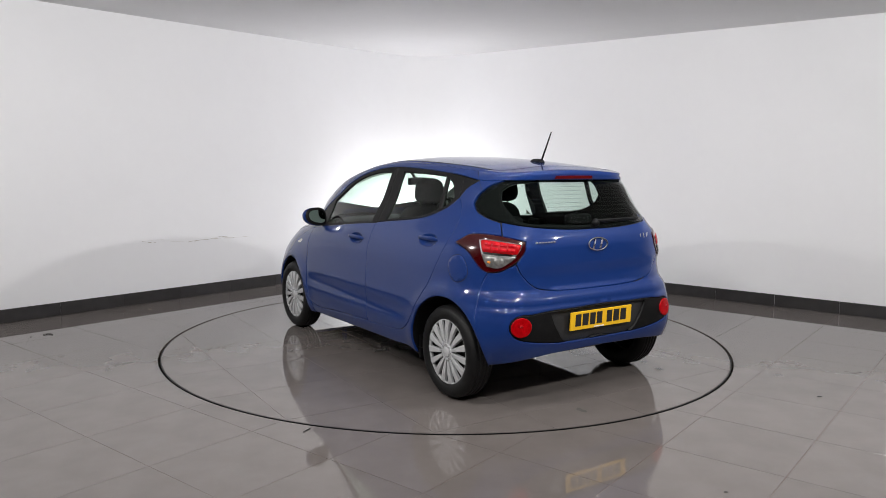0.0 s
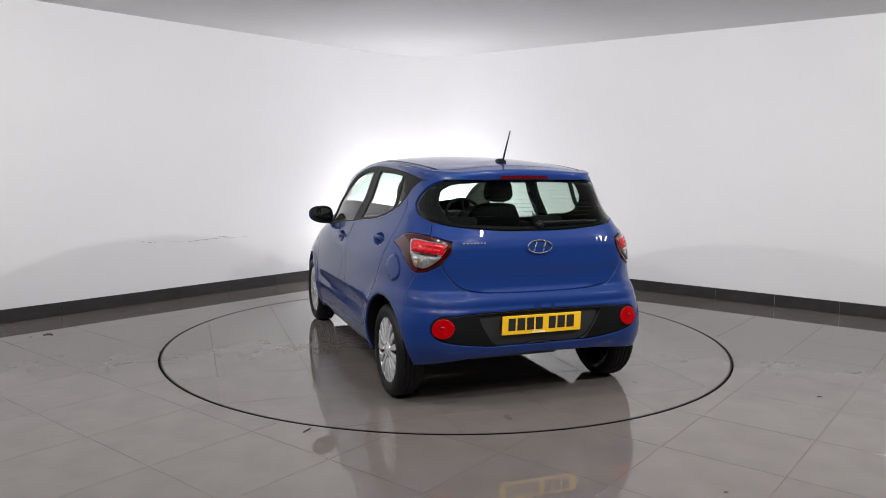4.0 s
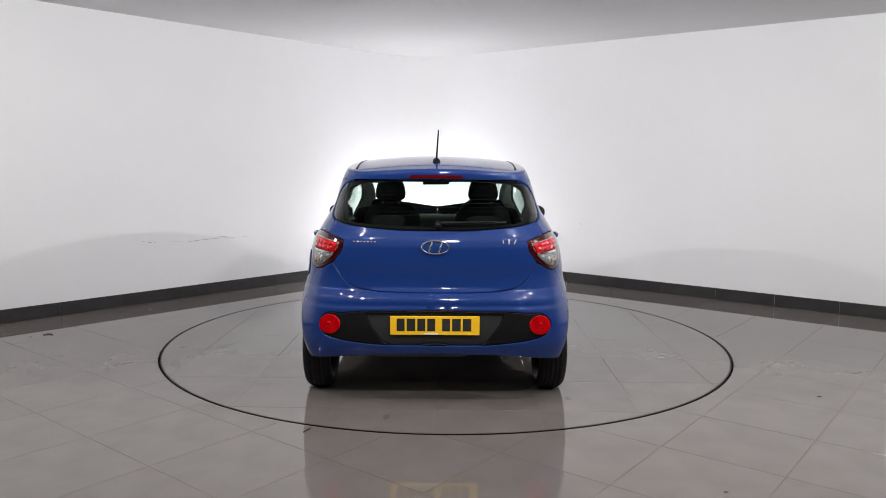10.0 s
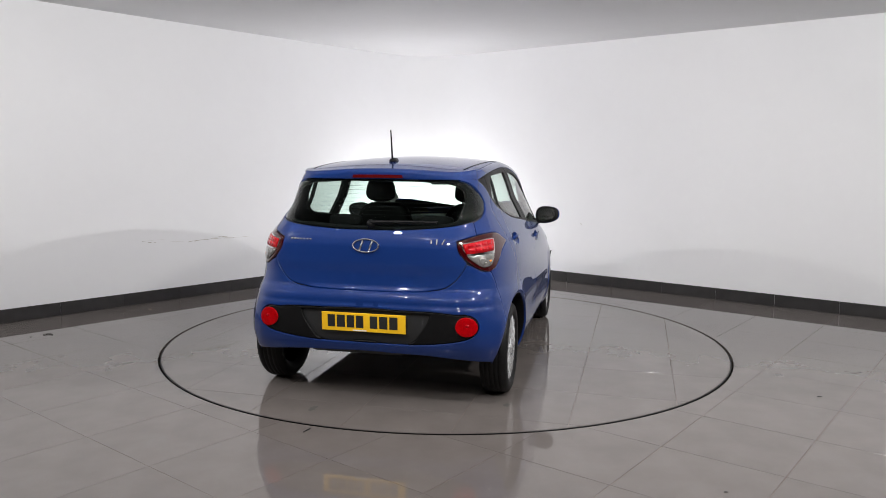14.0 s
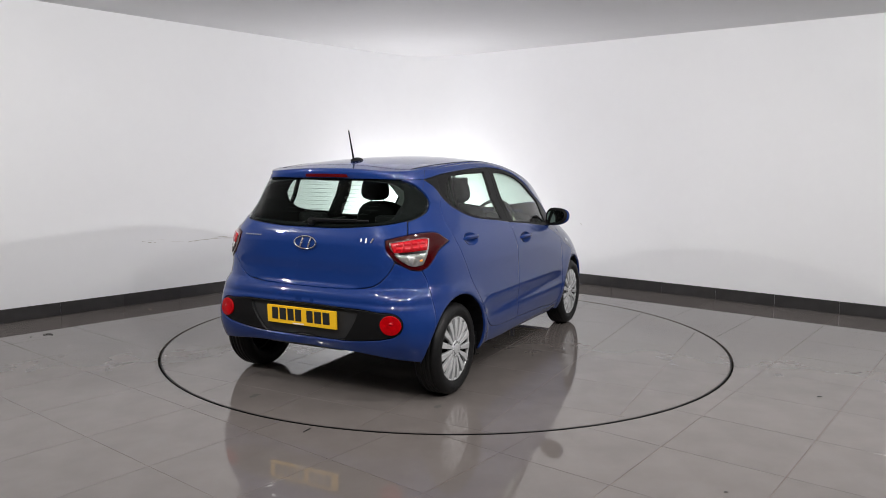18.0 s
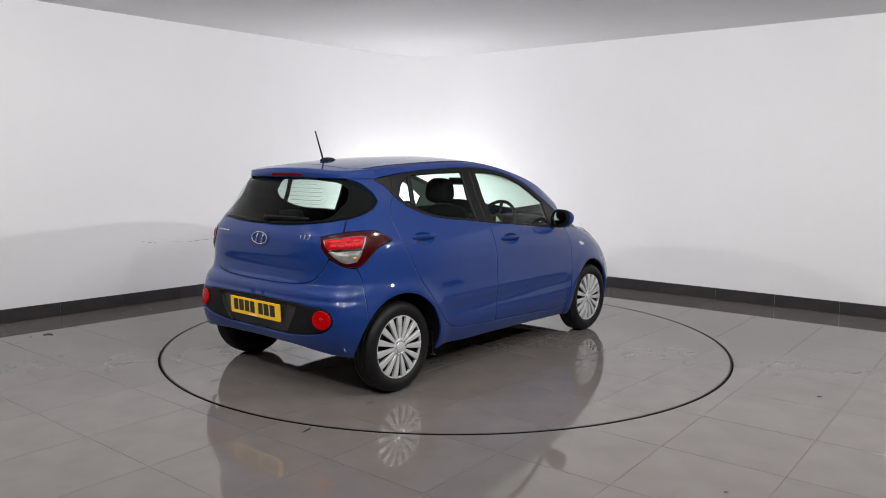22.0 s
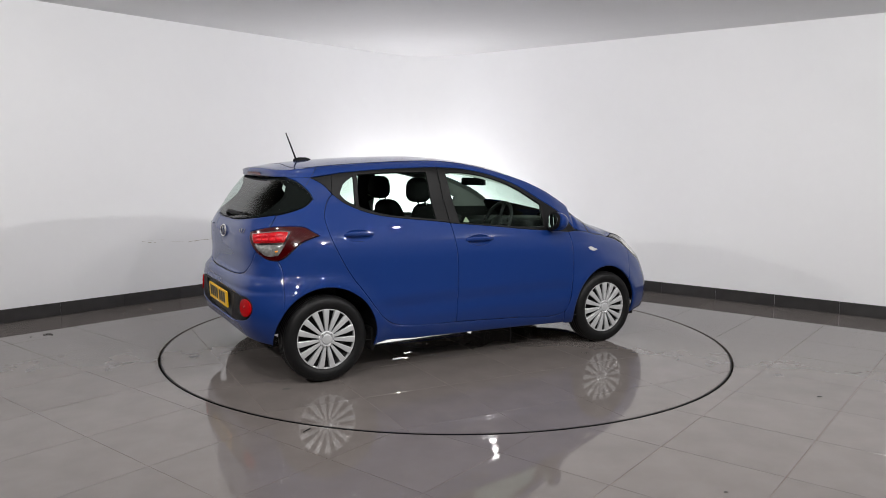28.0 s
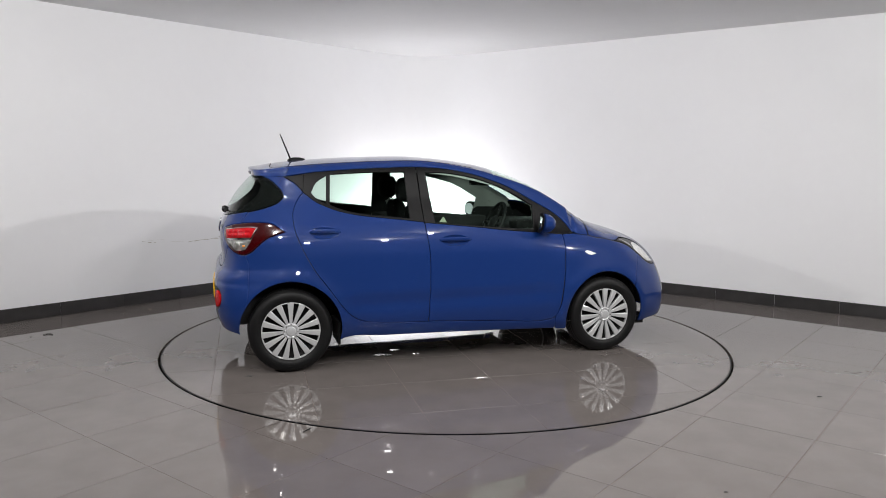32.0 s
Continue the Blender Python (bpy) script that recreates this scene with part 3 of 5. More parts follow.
GLASS_T = [(0.0, 1.353), (0.530, 1.351), (0.881, 1.347), (1.045, 1.323), (1.151, 1.279), (1.216, 1.238), (1.243, 1.202), (1.197, 1.167), (1.090, 1.132), (0.914, 1.102), (0.756, 1.085), (0.577, 1.070), (0.297, 1.056), (0.0, 1.055)]
TAIL_SEAM = [(0.0, 0.692), (0.373, 0.695), (0.538, 0.703), (0.646, 0.721), (0.709, 0.759), (0.759, 0.811), (0.790, 0.862)]

def cup_line(u, z, n=24):
    return [(u + 0.098 * math.cos(2 * math.pi * k / n), z + 0.036 * math.sin(2 * math.pi * k / n)) for k in range(n)]


# tailgate, bumper, glass
tg = [(0.0, 1.052), (0.296, 1.053), (0.577, 1.067), (0.756, 1.082), (0.925, 1.101), (0.899, 1.033), (0.893, 1.023), (0.824, 1.014), (0.728, 0.994), (0.730, 0.941), (0.768, 0.893), (0.790, 0.866)]
tg += [p for p in reversed(TAIL_SEAM)][1:]
tailgate = side_panel("tailgate", both(tg), M_PAINT, car, h=0.022, label="blue tailgate with a number plate below", step=0.02)
bump = TAIL_SEAM + [(0.831, 0.848), (0.901, 0.819), (0.978, 0.812), (1.011, 0.760), (1.031, 0.661), (1.042, 0.563)] + ARCH_RL + [(0.948, 0.276), (0.866, 0.287), (0.686, 0.307), (0.530, 0.318), (0.273, 0.321), (0.0, 0.326)]
INSERT = [(0.0, 0.592), (0.344, 0.587), (0.576, 0.585), (0.680, 0.576), (0.748, 0.575), (0.800, 0.548), (0.815, 0.509), (0.800, 0.470), (0.766, 0.441), (0.722, 0.425), (0.616, 0.404), (0.430, 0.385), (0.0, 0.382)]
RECESS = [(0.0, 0.578), (0.523, 0.569), (0.505, 0.524), (0.458, 0.454), (0.407, 0.399), (0.0, 0.394)]
rear_bumper = side_panel("rear_bumper", both(bump), M_PAINT, car, holes=[both(INSERT)], h=0.022, label="blue rear bumper with a black lower insert", step=0.02)
insert = side_panel("insert", both(INSERT), M_BLACK, rear_bumper, holes=[both(RECESS)], offset=-0.004, depth=0.03, label="black grained plastic insert", step=0.02)
side_panel("plate_recess", both(RECESS), M_RECESS, rear_bumper, offset=-0.020, gap=-0.002, label="dark grey recess for the number plate", step=0.02)
side_panel("rear_window", both(GLASS_T), M_REARGLASS, car, offset=-0.002, depth=0.003, label="tinted rear window with heating wires", step=0.02)
FRIT = [(0.0, 1.343), (0.711, 1.339), (0.893, 1.322), (0.968, 1.285), (0.958, 1.228), (0.877, 1.168), (0.793, 1.118), (0.500, 1.092), (0.0, 1.080)]
side_panel("window_border", both(GLASS_T), M_FRIT, car, holes=[both(FRIT)], offset=-0.007, depth=0.004, label="black printed border of the rear window", step=0.02)

for s in (1, -1):
    # body side: sill, wing, pillars and roof edge in one pressing
    frame_out = [(1.201, 1.347)] + [(u, float(brow_fast(u))) for u in np.linspace(1.262, 3.508, 46)] + [(3.530, 0.923)]
    frame_out += [p for p in reversed(DLO_TOP)][1:] + [(1.357, 1.294)] + DOOR_R + [(2.361, 0.313), (2.872, 0.291), (3.282, 0.276), (3.333, 0.295), (3.347, 0.212), (3.340, 0.200), (2.898, 0.212), (2.371, 0.221), (2.035, 0.224), (1.745, 0.224)]
    frame_out += ARCH_R + [(1.0385, 0.563), (1.0285, 0.661), (1.0085, 0.761), (0.978, 0.813)]
    frame_out += [(1.033, 0.833), (1.086, 0.875), (1.149, 0.923), (1.210, 0.947), (1.297, 0.970), (1.247, 0.993), (1.180, 1.023), (1.084, 1.032), (0.949, 1.029), (0.902, 1.027), (0.931, 1.097), (1.090, 1.129), (1.198, 1.164), (1.247, 1.202), (1.220, 1.240), (1.153, 1.282), (1.113, 1.304), (1.047, 1.326), (0.950, 1.3455), (1.130, 1.3475)]
    side = side_panel("body_side", frame_out, M_PAINT, car, s, label="blue body side with rear wing, sill and roof edge")
    rd = BELT + DOOR_M[1:] + [(1.941, 0.328)] + [p for p in reversed(DOOR_R)][1:-1]
    rear_door = side_panel("rear_door", rd, M_PAINT, car, s, holes=[cup_line(1.612, 0.960)], label="blue rear door")
    fd = BELT_F + DOOR_F[1:] + [(2.872, 0.293), (2.347, 0.315)] + [p for p in reversed(DOOR_M)][1:-1]
    front_door = side_panel("front_door", fd, M_PAINT, car, s, holes=[cup_line(2.545, 0.892)], label="blue front door")
    # windows with black frames
    GR = [(1.681, 1.361), (1.906, 1.375), (2.216, 1.381), (2.227, 1.053), (2.084, 1.068), (1.884, 1.089), (1.750, 1.119), (1.669, 1.150)]
    GQ = [(1.528, 1.233), (1.583, 1.307), (1.653, 1.353), (1.642, 1.160), (1.589, 1.186)]
    GF = [(2.372, 1.374), (2.412, 1.022), (2.746, 0.993), (3.179, 0.957), (3.198, 1.133), (3.012, 1.236), (2.834, 1.308), (2.662, 1.354), (2.511, 1.374)]
    rf = [(1.454, 1.365)] + [p for p in DLO_TOP[2:6]] + [(2.304, 1.416), (2.328, 1.025)] + [p for p in reversed(BELT)][1:]
    side_panel("window_frame", rf, M_BLACK, rear_door, s, holes=[GR, GQ], offset=-0.003, gap=0.001, h=0.04, depth=0.02, corner=22.0, label="black window frame")
    side_panel("window_pane", GR, M_GLASS, rear_door, s, offset=-0.010, gap=-0.004, depth=0.0, h=0.06, corner=22.0, label="clear green-tinted pane")
    side_panel("quarter_pane", GQ, M_GLASS, rear_door, s, offset=-0.010, gap=-0.004, depth=0.0, h=0.06, corner=22.0, label="small fixed pane")
    qt = [(1.221, 1.342), (1.436, 1.361), (1.451, 1.363), (1.443, 1.237), (1.357, 1.294)]
    side_panel("quarter_trim", qt, M_BLACK, side, s, offset=-0.003, gap=0.001, h=0.04, label="black pillar trim")
    ff = [(2.310, 1.416)] + DLO_TOP[6:] + [(3.412, 0.915)] + [p for p in reversed(BELT_F)][1:] 
    side_panel("window_frame", ff, M_BLACK, front_door, s, holes=[GF], offset=-0.003, gap=0.001, h=0.04, depth=0.02, corner=22.0, label="black window frame with mirror sail")
    side_panel("window_pane", GF, M_GLASS, front_door, s, offset=-0.010, gap=-0.004, depth=0.0, h=0.06, corner=22.0, label="clear green-tinted pane")
    if s < 0:
        side_panel("sticker", [(2.478, 1.066), (2.444, 1.026), (2.500, 1.024)], M_STICKER, front_door, s, offset=-0.012, gap=0.0, depth=0.0, h=0.03, label="small pale triangular sticker on the glass")
    # front wing, headlamp, front bumper
    wing = [(DOOR_F[0][0] + 0.004, 0.914), (3.530, 0.915), (3.57, 0.909), (3.66, 0.895), (3.714, 0.879), (3.82, 0.866), (3.912, 0.850), (3.966, 0.842), (4.103, 0.811), (4.175, 0.774), (4.215, 0.742), (4.134, 0.640)] + [p for p in reversed(ARCH_F)] + [(3.430, 0.193), (3.351, 0.195), (3.339, 0.298)] + [(u + 0.004, z) for u, z in reversed(DOOR_F[1:5])]
    side_panel("front_wing", wing, M_PAINT, car, s, label="blue front wing")
    HEAD = [(3.970, 0.847), (4.106, 0.814), (4.178, 0.777), (4.235, 0.730), (4.313, 0.674), (4.440, 0.648), (4.470, 0.651), (4.453, 0.700), (4.436, 0.760), (4.390, 0.806), (4.285, 0.843), (4.100, 0.866)]
    lamp = side_panel("headlamp", HEAD, M_GLOSS, car, s, offset=-0.002, h=0.02, step=0.015, corner=40, label="dark headlamp with chrome inside")
    side_panel("reflector", [(4.03, 0.846), (4.115, 0.824), (4.185, 0.792), (4.215, 0.780), (4.20, 0.812), (4.13, 0.842), (4.06, 0.854)], M_CLEAR, lamp, s, offset=0.001, depth=0.003, h=0.015, step=0.012, label="grey reflector")
    side_panel("lens", [(4.225, 0.764), (4.262, 0.728), (4.330, 0.682), (4.435, 0.662), (4.440, 0.700), (4.420, 0.755), (4.375, 0.794), (4.290, 0.822), (4.228, 0.815)], M_BRIGHT, lamp, s, offset=0.001, depth=0.003, h=0.015, step=0.012, label="clear bright lens")
    fb = [(U_FRONT - 0.001, 0.655), (4.95, 0.650), (4.470, 0.645), (4.440, 0.644), (4.312, 0.670), (4.237, 0.725), (4.219, 0.741), (4.138, 0.640)] + ARCH_FL + [(4.35, 0.226), (4.7, 0.228), (U_FRONT - 0.001, 0.228)]
    side_panel("front_bumper", fb, M_PAINT, car, s, label="blue front bumper", gap=0.001)
    # tail lamp
    lamp = side_panel("tail_lamp", LAMP, M_REDDARK, car, s, offset=0.004, depth=0.03, h=0.02, step=0.015, label="wraparound tail lamp with deep red surround")
    side_panel("lamp_trim", LAMP_IN, M_CHROME, lamp, s, offset=0.006, depth=0.004, h=0.03, step=0.015, label="chrome lamp edging")
    red = [(0.760, 0.978), (0.865, 0.989), (1.026, 0.998), (1.055, 0.994), (1.040, 0.956), (1.026, 0.929), (0.782, 0.918), (0.767, 0.949)]
    side_panel("red_lens", red, M_RED, lamp, s, offset=0.0085, depth=0.003, h=0.02, step=0.015, label="bright red lens")
    for i in range(4):
        for j in range(2):
            ua, za = 0.800 + 0.056 * i, 0.932 + 0.027 * j + 0.0025 * i
            cell = [(ua, za), (ua + 0.046, za + 0.002), (ua + 0.046, za + 0.022), (ua, za + 0.020)]
            side_panel("reflector_cell", cell, M_CELL, lamp, s, offset=0.0100, depth=0.003, gap=0.0, h=0.02, step=0.02)
    rl = [(0.905 + 0.034 * math.cos(2 * math.pi * k / 16), 0.880 + 0.026 * math.sin(2 * math.pi * k / 16)) for k in range(16)]
    clear = [(0.783, 0.912), (1.028, 0.921), (1.018, 0.892), (0.985, 0.846), (0.905, 0.839), (0.840, 0.868), (0.795, 0.900)]
    side_panel("clear_lens", clear, M_CLEAR, lamp, s, offset=0.0085, depth=0.003, h=0.02, step=0.015, label="clear reversing and indicator lens")
    side_panel("bulb_reflector", rl, M_CLEAR, lamp, s, offset=0.0105, depth=0.003, gap=0.0, h=0.02, step=0.02, label="round chrome reflector")
    amber = [(0.953, 0.880), (0.982, 0.884), (0.987, 0.870), (0.963, 0.863)]
    side_panel("indicator_bulb", amber, M_AMBER, lamp, s, offset=0.010, depth=0.002, h=0.02, step=0.01)
    # round fog reflector in the bumper
    rl = []
    for k in range(20):
        a = 2 * math.pi * k / 20
        rl.append((0.742 + 0.066 * math.cos(a), 0.507 + 0.059 * math.sin(a)))
    side_panel("fog_lamp", rl, M_FOG, rear_bumper, s, offset=0.006, depth=0.02, h=0.02, step=0.02, label="round red fog lamp")
    rl = [(0.744 + 0.014 * math.cos(2 * math.pi * k / 12), 0.516 + 0.011 * math.sin(2 * math.pi * k / 12)) for k in range(12)]
    side_panel("fog_bulb", rl, M_RED, rear_bumper, s, offset=0.008, depth=0.003, h=0.02, step=0.02)
    rep = [(3.577, 0.786), (3.604, 0.793), (3.655, 0.777), (3.690, 0.765), (3.640, 0.752), (3.595, 0.766)]
    side_panel("side_repeater", rep, M_BRIGHT, car, s, offset=0.004, depth=0.01, h=0.02, step=0.01, label="clear side repeater lamp")

# fuel flap, on the left side only
fl = [(1.230 + 0.092 * math.cos(2 * math.pi * k / 24) * (1 + 0.12 * math.sin(4 * math.pi * k / 24)), 0.819 + 0.080 * math.sin(2 * math.pi * k / 24)) for k in range(24)]
side_panel("fuel_flap", fl, M_PAINT, car, 1, offset=0.0042, depth=0.003, gap=0.0, h=0.02, label="blue fuel flap")
fo = [(a + (a - 1.230) * 0.035, b + (b - 0.819) * 0.035) for a, b in fl]
side_panel("flap_gap", fo, M_GAP, car, 1, offset=0.0024, depth=0.0, gap=0.0, h=0.02)


# ---- roof, windscreen, bonnet ----
def cap_panel(name, outline, mat, offset=0.0, depth=0.012, h=0.05, step=0.04, label="", extra=()):
    A, F = fill(smooth_loop(outline, step, 30), (), h, 0.004 if depth > 0.005 else 0.0)
    return make(name, [shell(A, F, cap_map, offset, depth), *extra], mat, car, label)


def brow_xy(u0, u1, n, pull=0.0):
    out = []
    for u in np.linspace(u0, u1, n):
        p = on_side(u, float(brow_fast(u)))
        out.append((float(p[0]), float(p[1]) - pull))
    return out


rear_edge = brow_xy(0.0, 1.25, 14)
roof_side = brow_xy(1.27, 2.90, 24)
roof_l = rear_edge + roof_side
front_x = roof_l[-1][0]
roof_l += [(front_x + 0.05, 0.40), (front_x + 0.08, 0.0)]
roof = cap_panel("roof", roof_l + [(x, -y) for x, y in reversed(roof_l[1:-1])], M_PAINT, label="blue roof with two black ditch mouldings")
scr_l = [(front_x + 0.085, 0.0), (front_x + 0.055, 0.40)] + brow_xy(2.92, 3.46, 10, 0.035) + [(1.10, 0.35), (1.16, 0.0)]
cap_panel("windscreen", scr_l + [(x, -y) for x, y in reversed(scr_l[1:-1])], M_GLASS, offset=-0.002, depth=0.003, h=0.1, label="clear windscreen")
for s in (1, -1):
    pil = brow_xy(2.90, 3.50, 12) + [(x, y) for x, y in reversed(brow_xy(2.92, 3.46, 10, 0.035))]
    A, F = fill(smooth_loop(pil, 0.04, 30), (), 0.05)
    if s < 0:
        A, F = A * np.array([1.0, -1.0]), F[:, ::-1]
    make("windscreen_pillar", [shell(A, F, cap_map, 0.0, 0.01)], M_PAINT, car)
    us = np.linspace(2.30, 3.49, 30)
    bz = brow_fast(us)
    Pa, Na = side_map(np.stack([us, bz - 0.075], -1))
    Pb, Nb = side_map(np.stack([us, bz - 0.004], -1))
    xy = Pb[:, :2] - np.stack([np.zeros(30), np.full(30, 0.046)], -1)
    Pc, Nc = cap_map(xy)
    rows = np.concatenate([Pa - Na * 0.016, Pb - Nb * 0.016 - np.array([0, 0, 0.012]), Pc - Nc * 0.010])
    rows[:, 1] *= s
    raw("pillar_lining", rows, [(30 * j + i, 30 * j + i + 1, 30 * j + i + 31, 30 * j + i + 30) for j in range(2) for i in range(29)], M_LINING, car, "pale grey pillar lining")
SEAM = [(3.488, float(brow_fast(3.488)) - 0.004), (3.533, 0.919), (3.57, 0.912), (3.66, 0.898), (3.714, 0.882), (3.82, 0.869), (3.912, 0.853), (3.970, 0.851), (4.100, 0.869), (4.285, 0.846), (4.392, 0.808), (4.439, 0.760), (4.456, 0.700), (4.474, 0.653), (4.62, 0.652), (4.95, 0.653), (U_FRONT - 0.001, 0.658)]


def seam_line(u0, u1):
    """The edge of the bonnet between two stations, evenly walked."""
    out = [Vector(SEAM[0])]
    for a, b in zip(SEAM, SEAM[1:]):
        a, b = Vector(a), Vector(b)
        k = max(1, int((b - a).length / 0.012))
        out += [a.lerp(b, i / k) for i in range(1, k + 1)]
    for _ in range(3):
        out = [out[0]] + [(out[i - 1] + out[i] * 2 + out[i + 1]) / 4 for i in range(1, len(out) - 1)] + [out[-1]]
    return [p for p in out if u0 <= p.x <= u1]


def over_front(name, u0, u1, r0, r1, mat, label, lift=0.0, sides=(1, -1)):
    """A sheet between the seam and the middle line, from r0 to r1 of the way out."""
    pieces_v, pieces_f = [], []
    line = seam_line(u0, u1)
    E = on_side(np.array([p.x for p in line]), np.array([p.y for p in line]))
    n = 26
    R = r0 + (r1 - r0) * (1 - (1 - np.linspace(0, 1, n + 1)) ** 1.6)
    for s in sides:
        k = len(pieces_v)
        for p, e in zip(line, E):
            xc = 1.165 + 0.04 * min(1.0, max(0.0, (p.x - 3.533) / 0.24))
            drop = float(cap(e[0], e[1])) - e[2]
            for r in R:
                x = xc - (xc - e[0]) * r ** (1.25 if e[0] < xc else 1.0)
                y = e[1] * r
                pieces_v.append((x, s * y, float(cap(x, y)) - drop * r ** 8 + lift))
        m = n + 1
        for i in range(len(line) - 1):
            for j in range(n):
                f = (k + i * m + j, k + i * m + j + 1, k + (i + 1) * m + j + 1, k + (i + 1) * m + j)
                pieces_f.append(f if s < 0 else f[::-1])
    return raw(name, pieces_v, pieces_f, mat, car, label)


over_front("scuttle", 3.48, 3.653, 0.0, 0.64, M_BLACK, "black scuttle below the windscreen", -0.004)
for s in (1, -1):
    over_front("cowl_panel", 3.48, 3.654, 0.64, 1.0, M_PAINT, "blue panel at the foot of the windscreen pillar", -0.0015, (s,))
    over_front("cowl_lining", 3.48, 3.80, 0.50, 0.985, M_BLACK, "black lining under the cowl", -0.014, (s,))
over_front("bonnet", 3.657, U_FRONT, 0.0, 1.0, M_PAINT, "blue bonnet")
for s in (1, -1):
    ditch = []
    for x in np.linspace(-1.22, 0.20, 16):
        ditch.append((float(x), s * (0.505 + 0.03 * (1 - ((x + 0.3) / 0.95) ** 2))))
    loop = ditch + [(x, y - s * 0.013) for x, y in reversed(ditch)]
    if s < 0:
        loop.reverse()
    A, F = fill([Vector(p) for p in loop], (), 0.05)
    make("ditch_moulding", [shell(A, F, cap_map, 0.0015, 0.003)], M_BLACK, roof, "black roof moulding")


# ---- rear spoiler with the high brake lamp ----
def spoiler():
    us = np.linspace(-1.262, 1.262, 65)
    prof = []
    for u in us:
        e = on_side(u, float(brow_fast(u)))
        g = on_side(u, 1.345)
        k = max(0.0, 1 - (abs(u) / 1.262) ** 2.4)
        back = Vector((-1, 0, 0)) * (0.004 + 0.060 * k) + Vector((0, 0.006 * u, 0))
        inn = Vector((e[0] + 0.02 + 0.08 * k, e[1] * 0.985, 0))
        inn.z = float(cap(inn.x, inn.y)) + 0.001
        lip = Vector((e[0], e[1], e[2])) + back
        lip.z = e[2] - 0.004 - 0.008 * k
        mid = inn.lerp(Vector((lip.x, lip.y, lip.z + 0.006)), 0.6)
        mid.z = float(cap(mid.x, mid.y)) * 0.6 + 0.4 * (lip.z + 0.012) + 0.002
        low = lip + Vector((0.004, 0, -0.022 * (0.3 + 0.7 * k)))
        und = Vector((g[0] - 0.004, g[1], g[2])) + Vector((-0.010 * k, 0, 0))
        prof.append([inn, mid, lip + Vector((0.012, 0, 0.007)), lip, low, low.lerp(und, 0.5) + Vector((-0.003, 0, 0.0)), und])
    V = [tuple(p) for row in prof for p in row]
    m = len(prof[0])
    F = [(i * m + j, i * m + j + 1, (i + 1) * m + j + 1, (i + 1) * m + j) for i in range(len(us) - 1) for j in range(m - 1)]
    ob = raw("rear_spoiler", V, F, M_PAINT, car, "blue roof-edge spoiler with a high brake lamp")
    # the dark joint between roof and spoiler, and down the pillar to the glass
    seam_v = []
    for row in prof:
        p = row[0]
        for dx in (-0.0022, 0.0022):
            seam_v.append((p.x + dx, p.y, float(cap(p.x + dx, p.y)) + 0.0022))
    raw("spoiler_seam", seam_v, [(2 * i, 2 * i + 1, 2 * i + 3, 2 * i + 2) for i in range(len(us) - 1)], M_GAP, ob, "thin dark joint between roof and spoiler", smooth=False)
    for s in (1, -1):
        line = [Vector((1.285, float(brow_fast(1.285)) - 0.002)).lerp(Vector((1.165, 1.276)), k / 10) for k in range(11)]
        A = np.array([(p.x + d, p.y) for p in line for d in (-0.0022, 0.0022)])
        P, N = side_map(A)
        P = P + N * 0.0018
        P[:, 1] *= s
        raw("pillar_seam", P, [(2 * i, 2 * i + 1, 2 * i + 3, 2 * i + 2) for i in range(10)], M_GAP, ob, "thin dark joint beside the tailgate", smooth=False)
    lamp_v, lamp_f = [], []
    sel = [i for i, u in enumerate(us) if abs(u) <= 0.41]
    for i in sel:
        a, b = prof[i][4], prof[i][6]
        n = Vector((-1, 0, -0.25)).normalized()
        p, q = a.lerp(b, 0.12), a.lerp(b, 0.70)
        lamp_v += [tuple(p), tuple(p + n * 0.008), tuple(q + n * 0.008), tuple(q)]
    for i in range(len(sel) - 1):
        for k in range(3):
            lamp_f.append((4 * i + k, 4 * i + k + 1, 4 * i + 5 + k, 4 * i + 4 + k))
    raw("brake_lamp", lamp_v, lamp_f, M_BRAKE, ob, "red high-level brake lamp", smooth=False)
    return ob


spoiler()
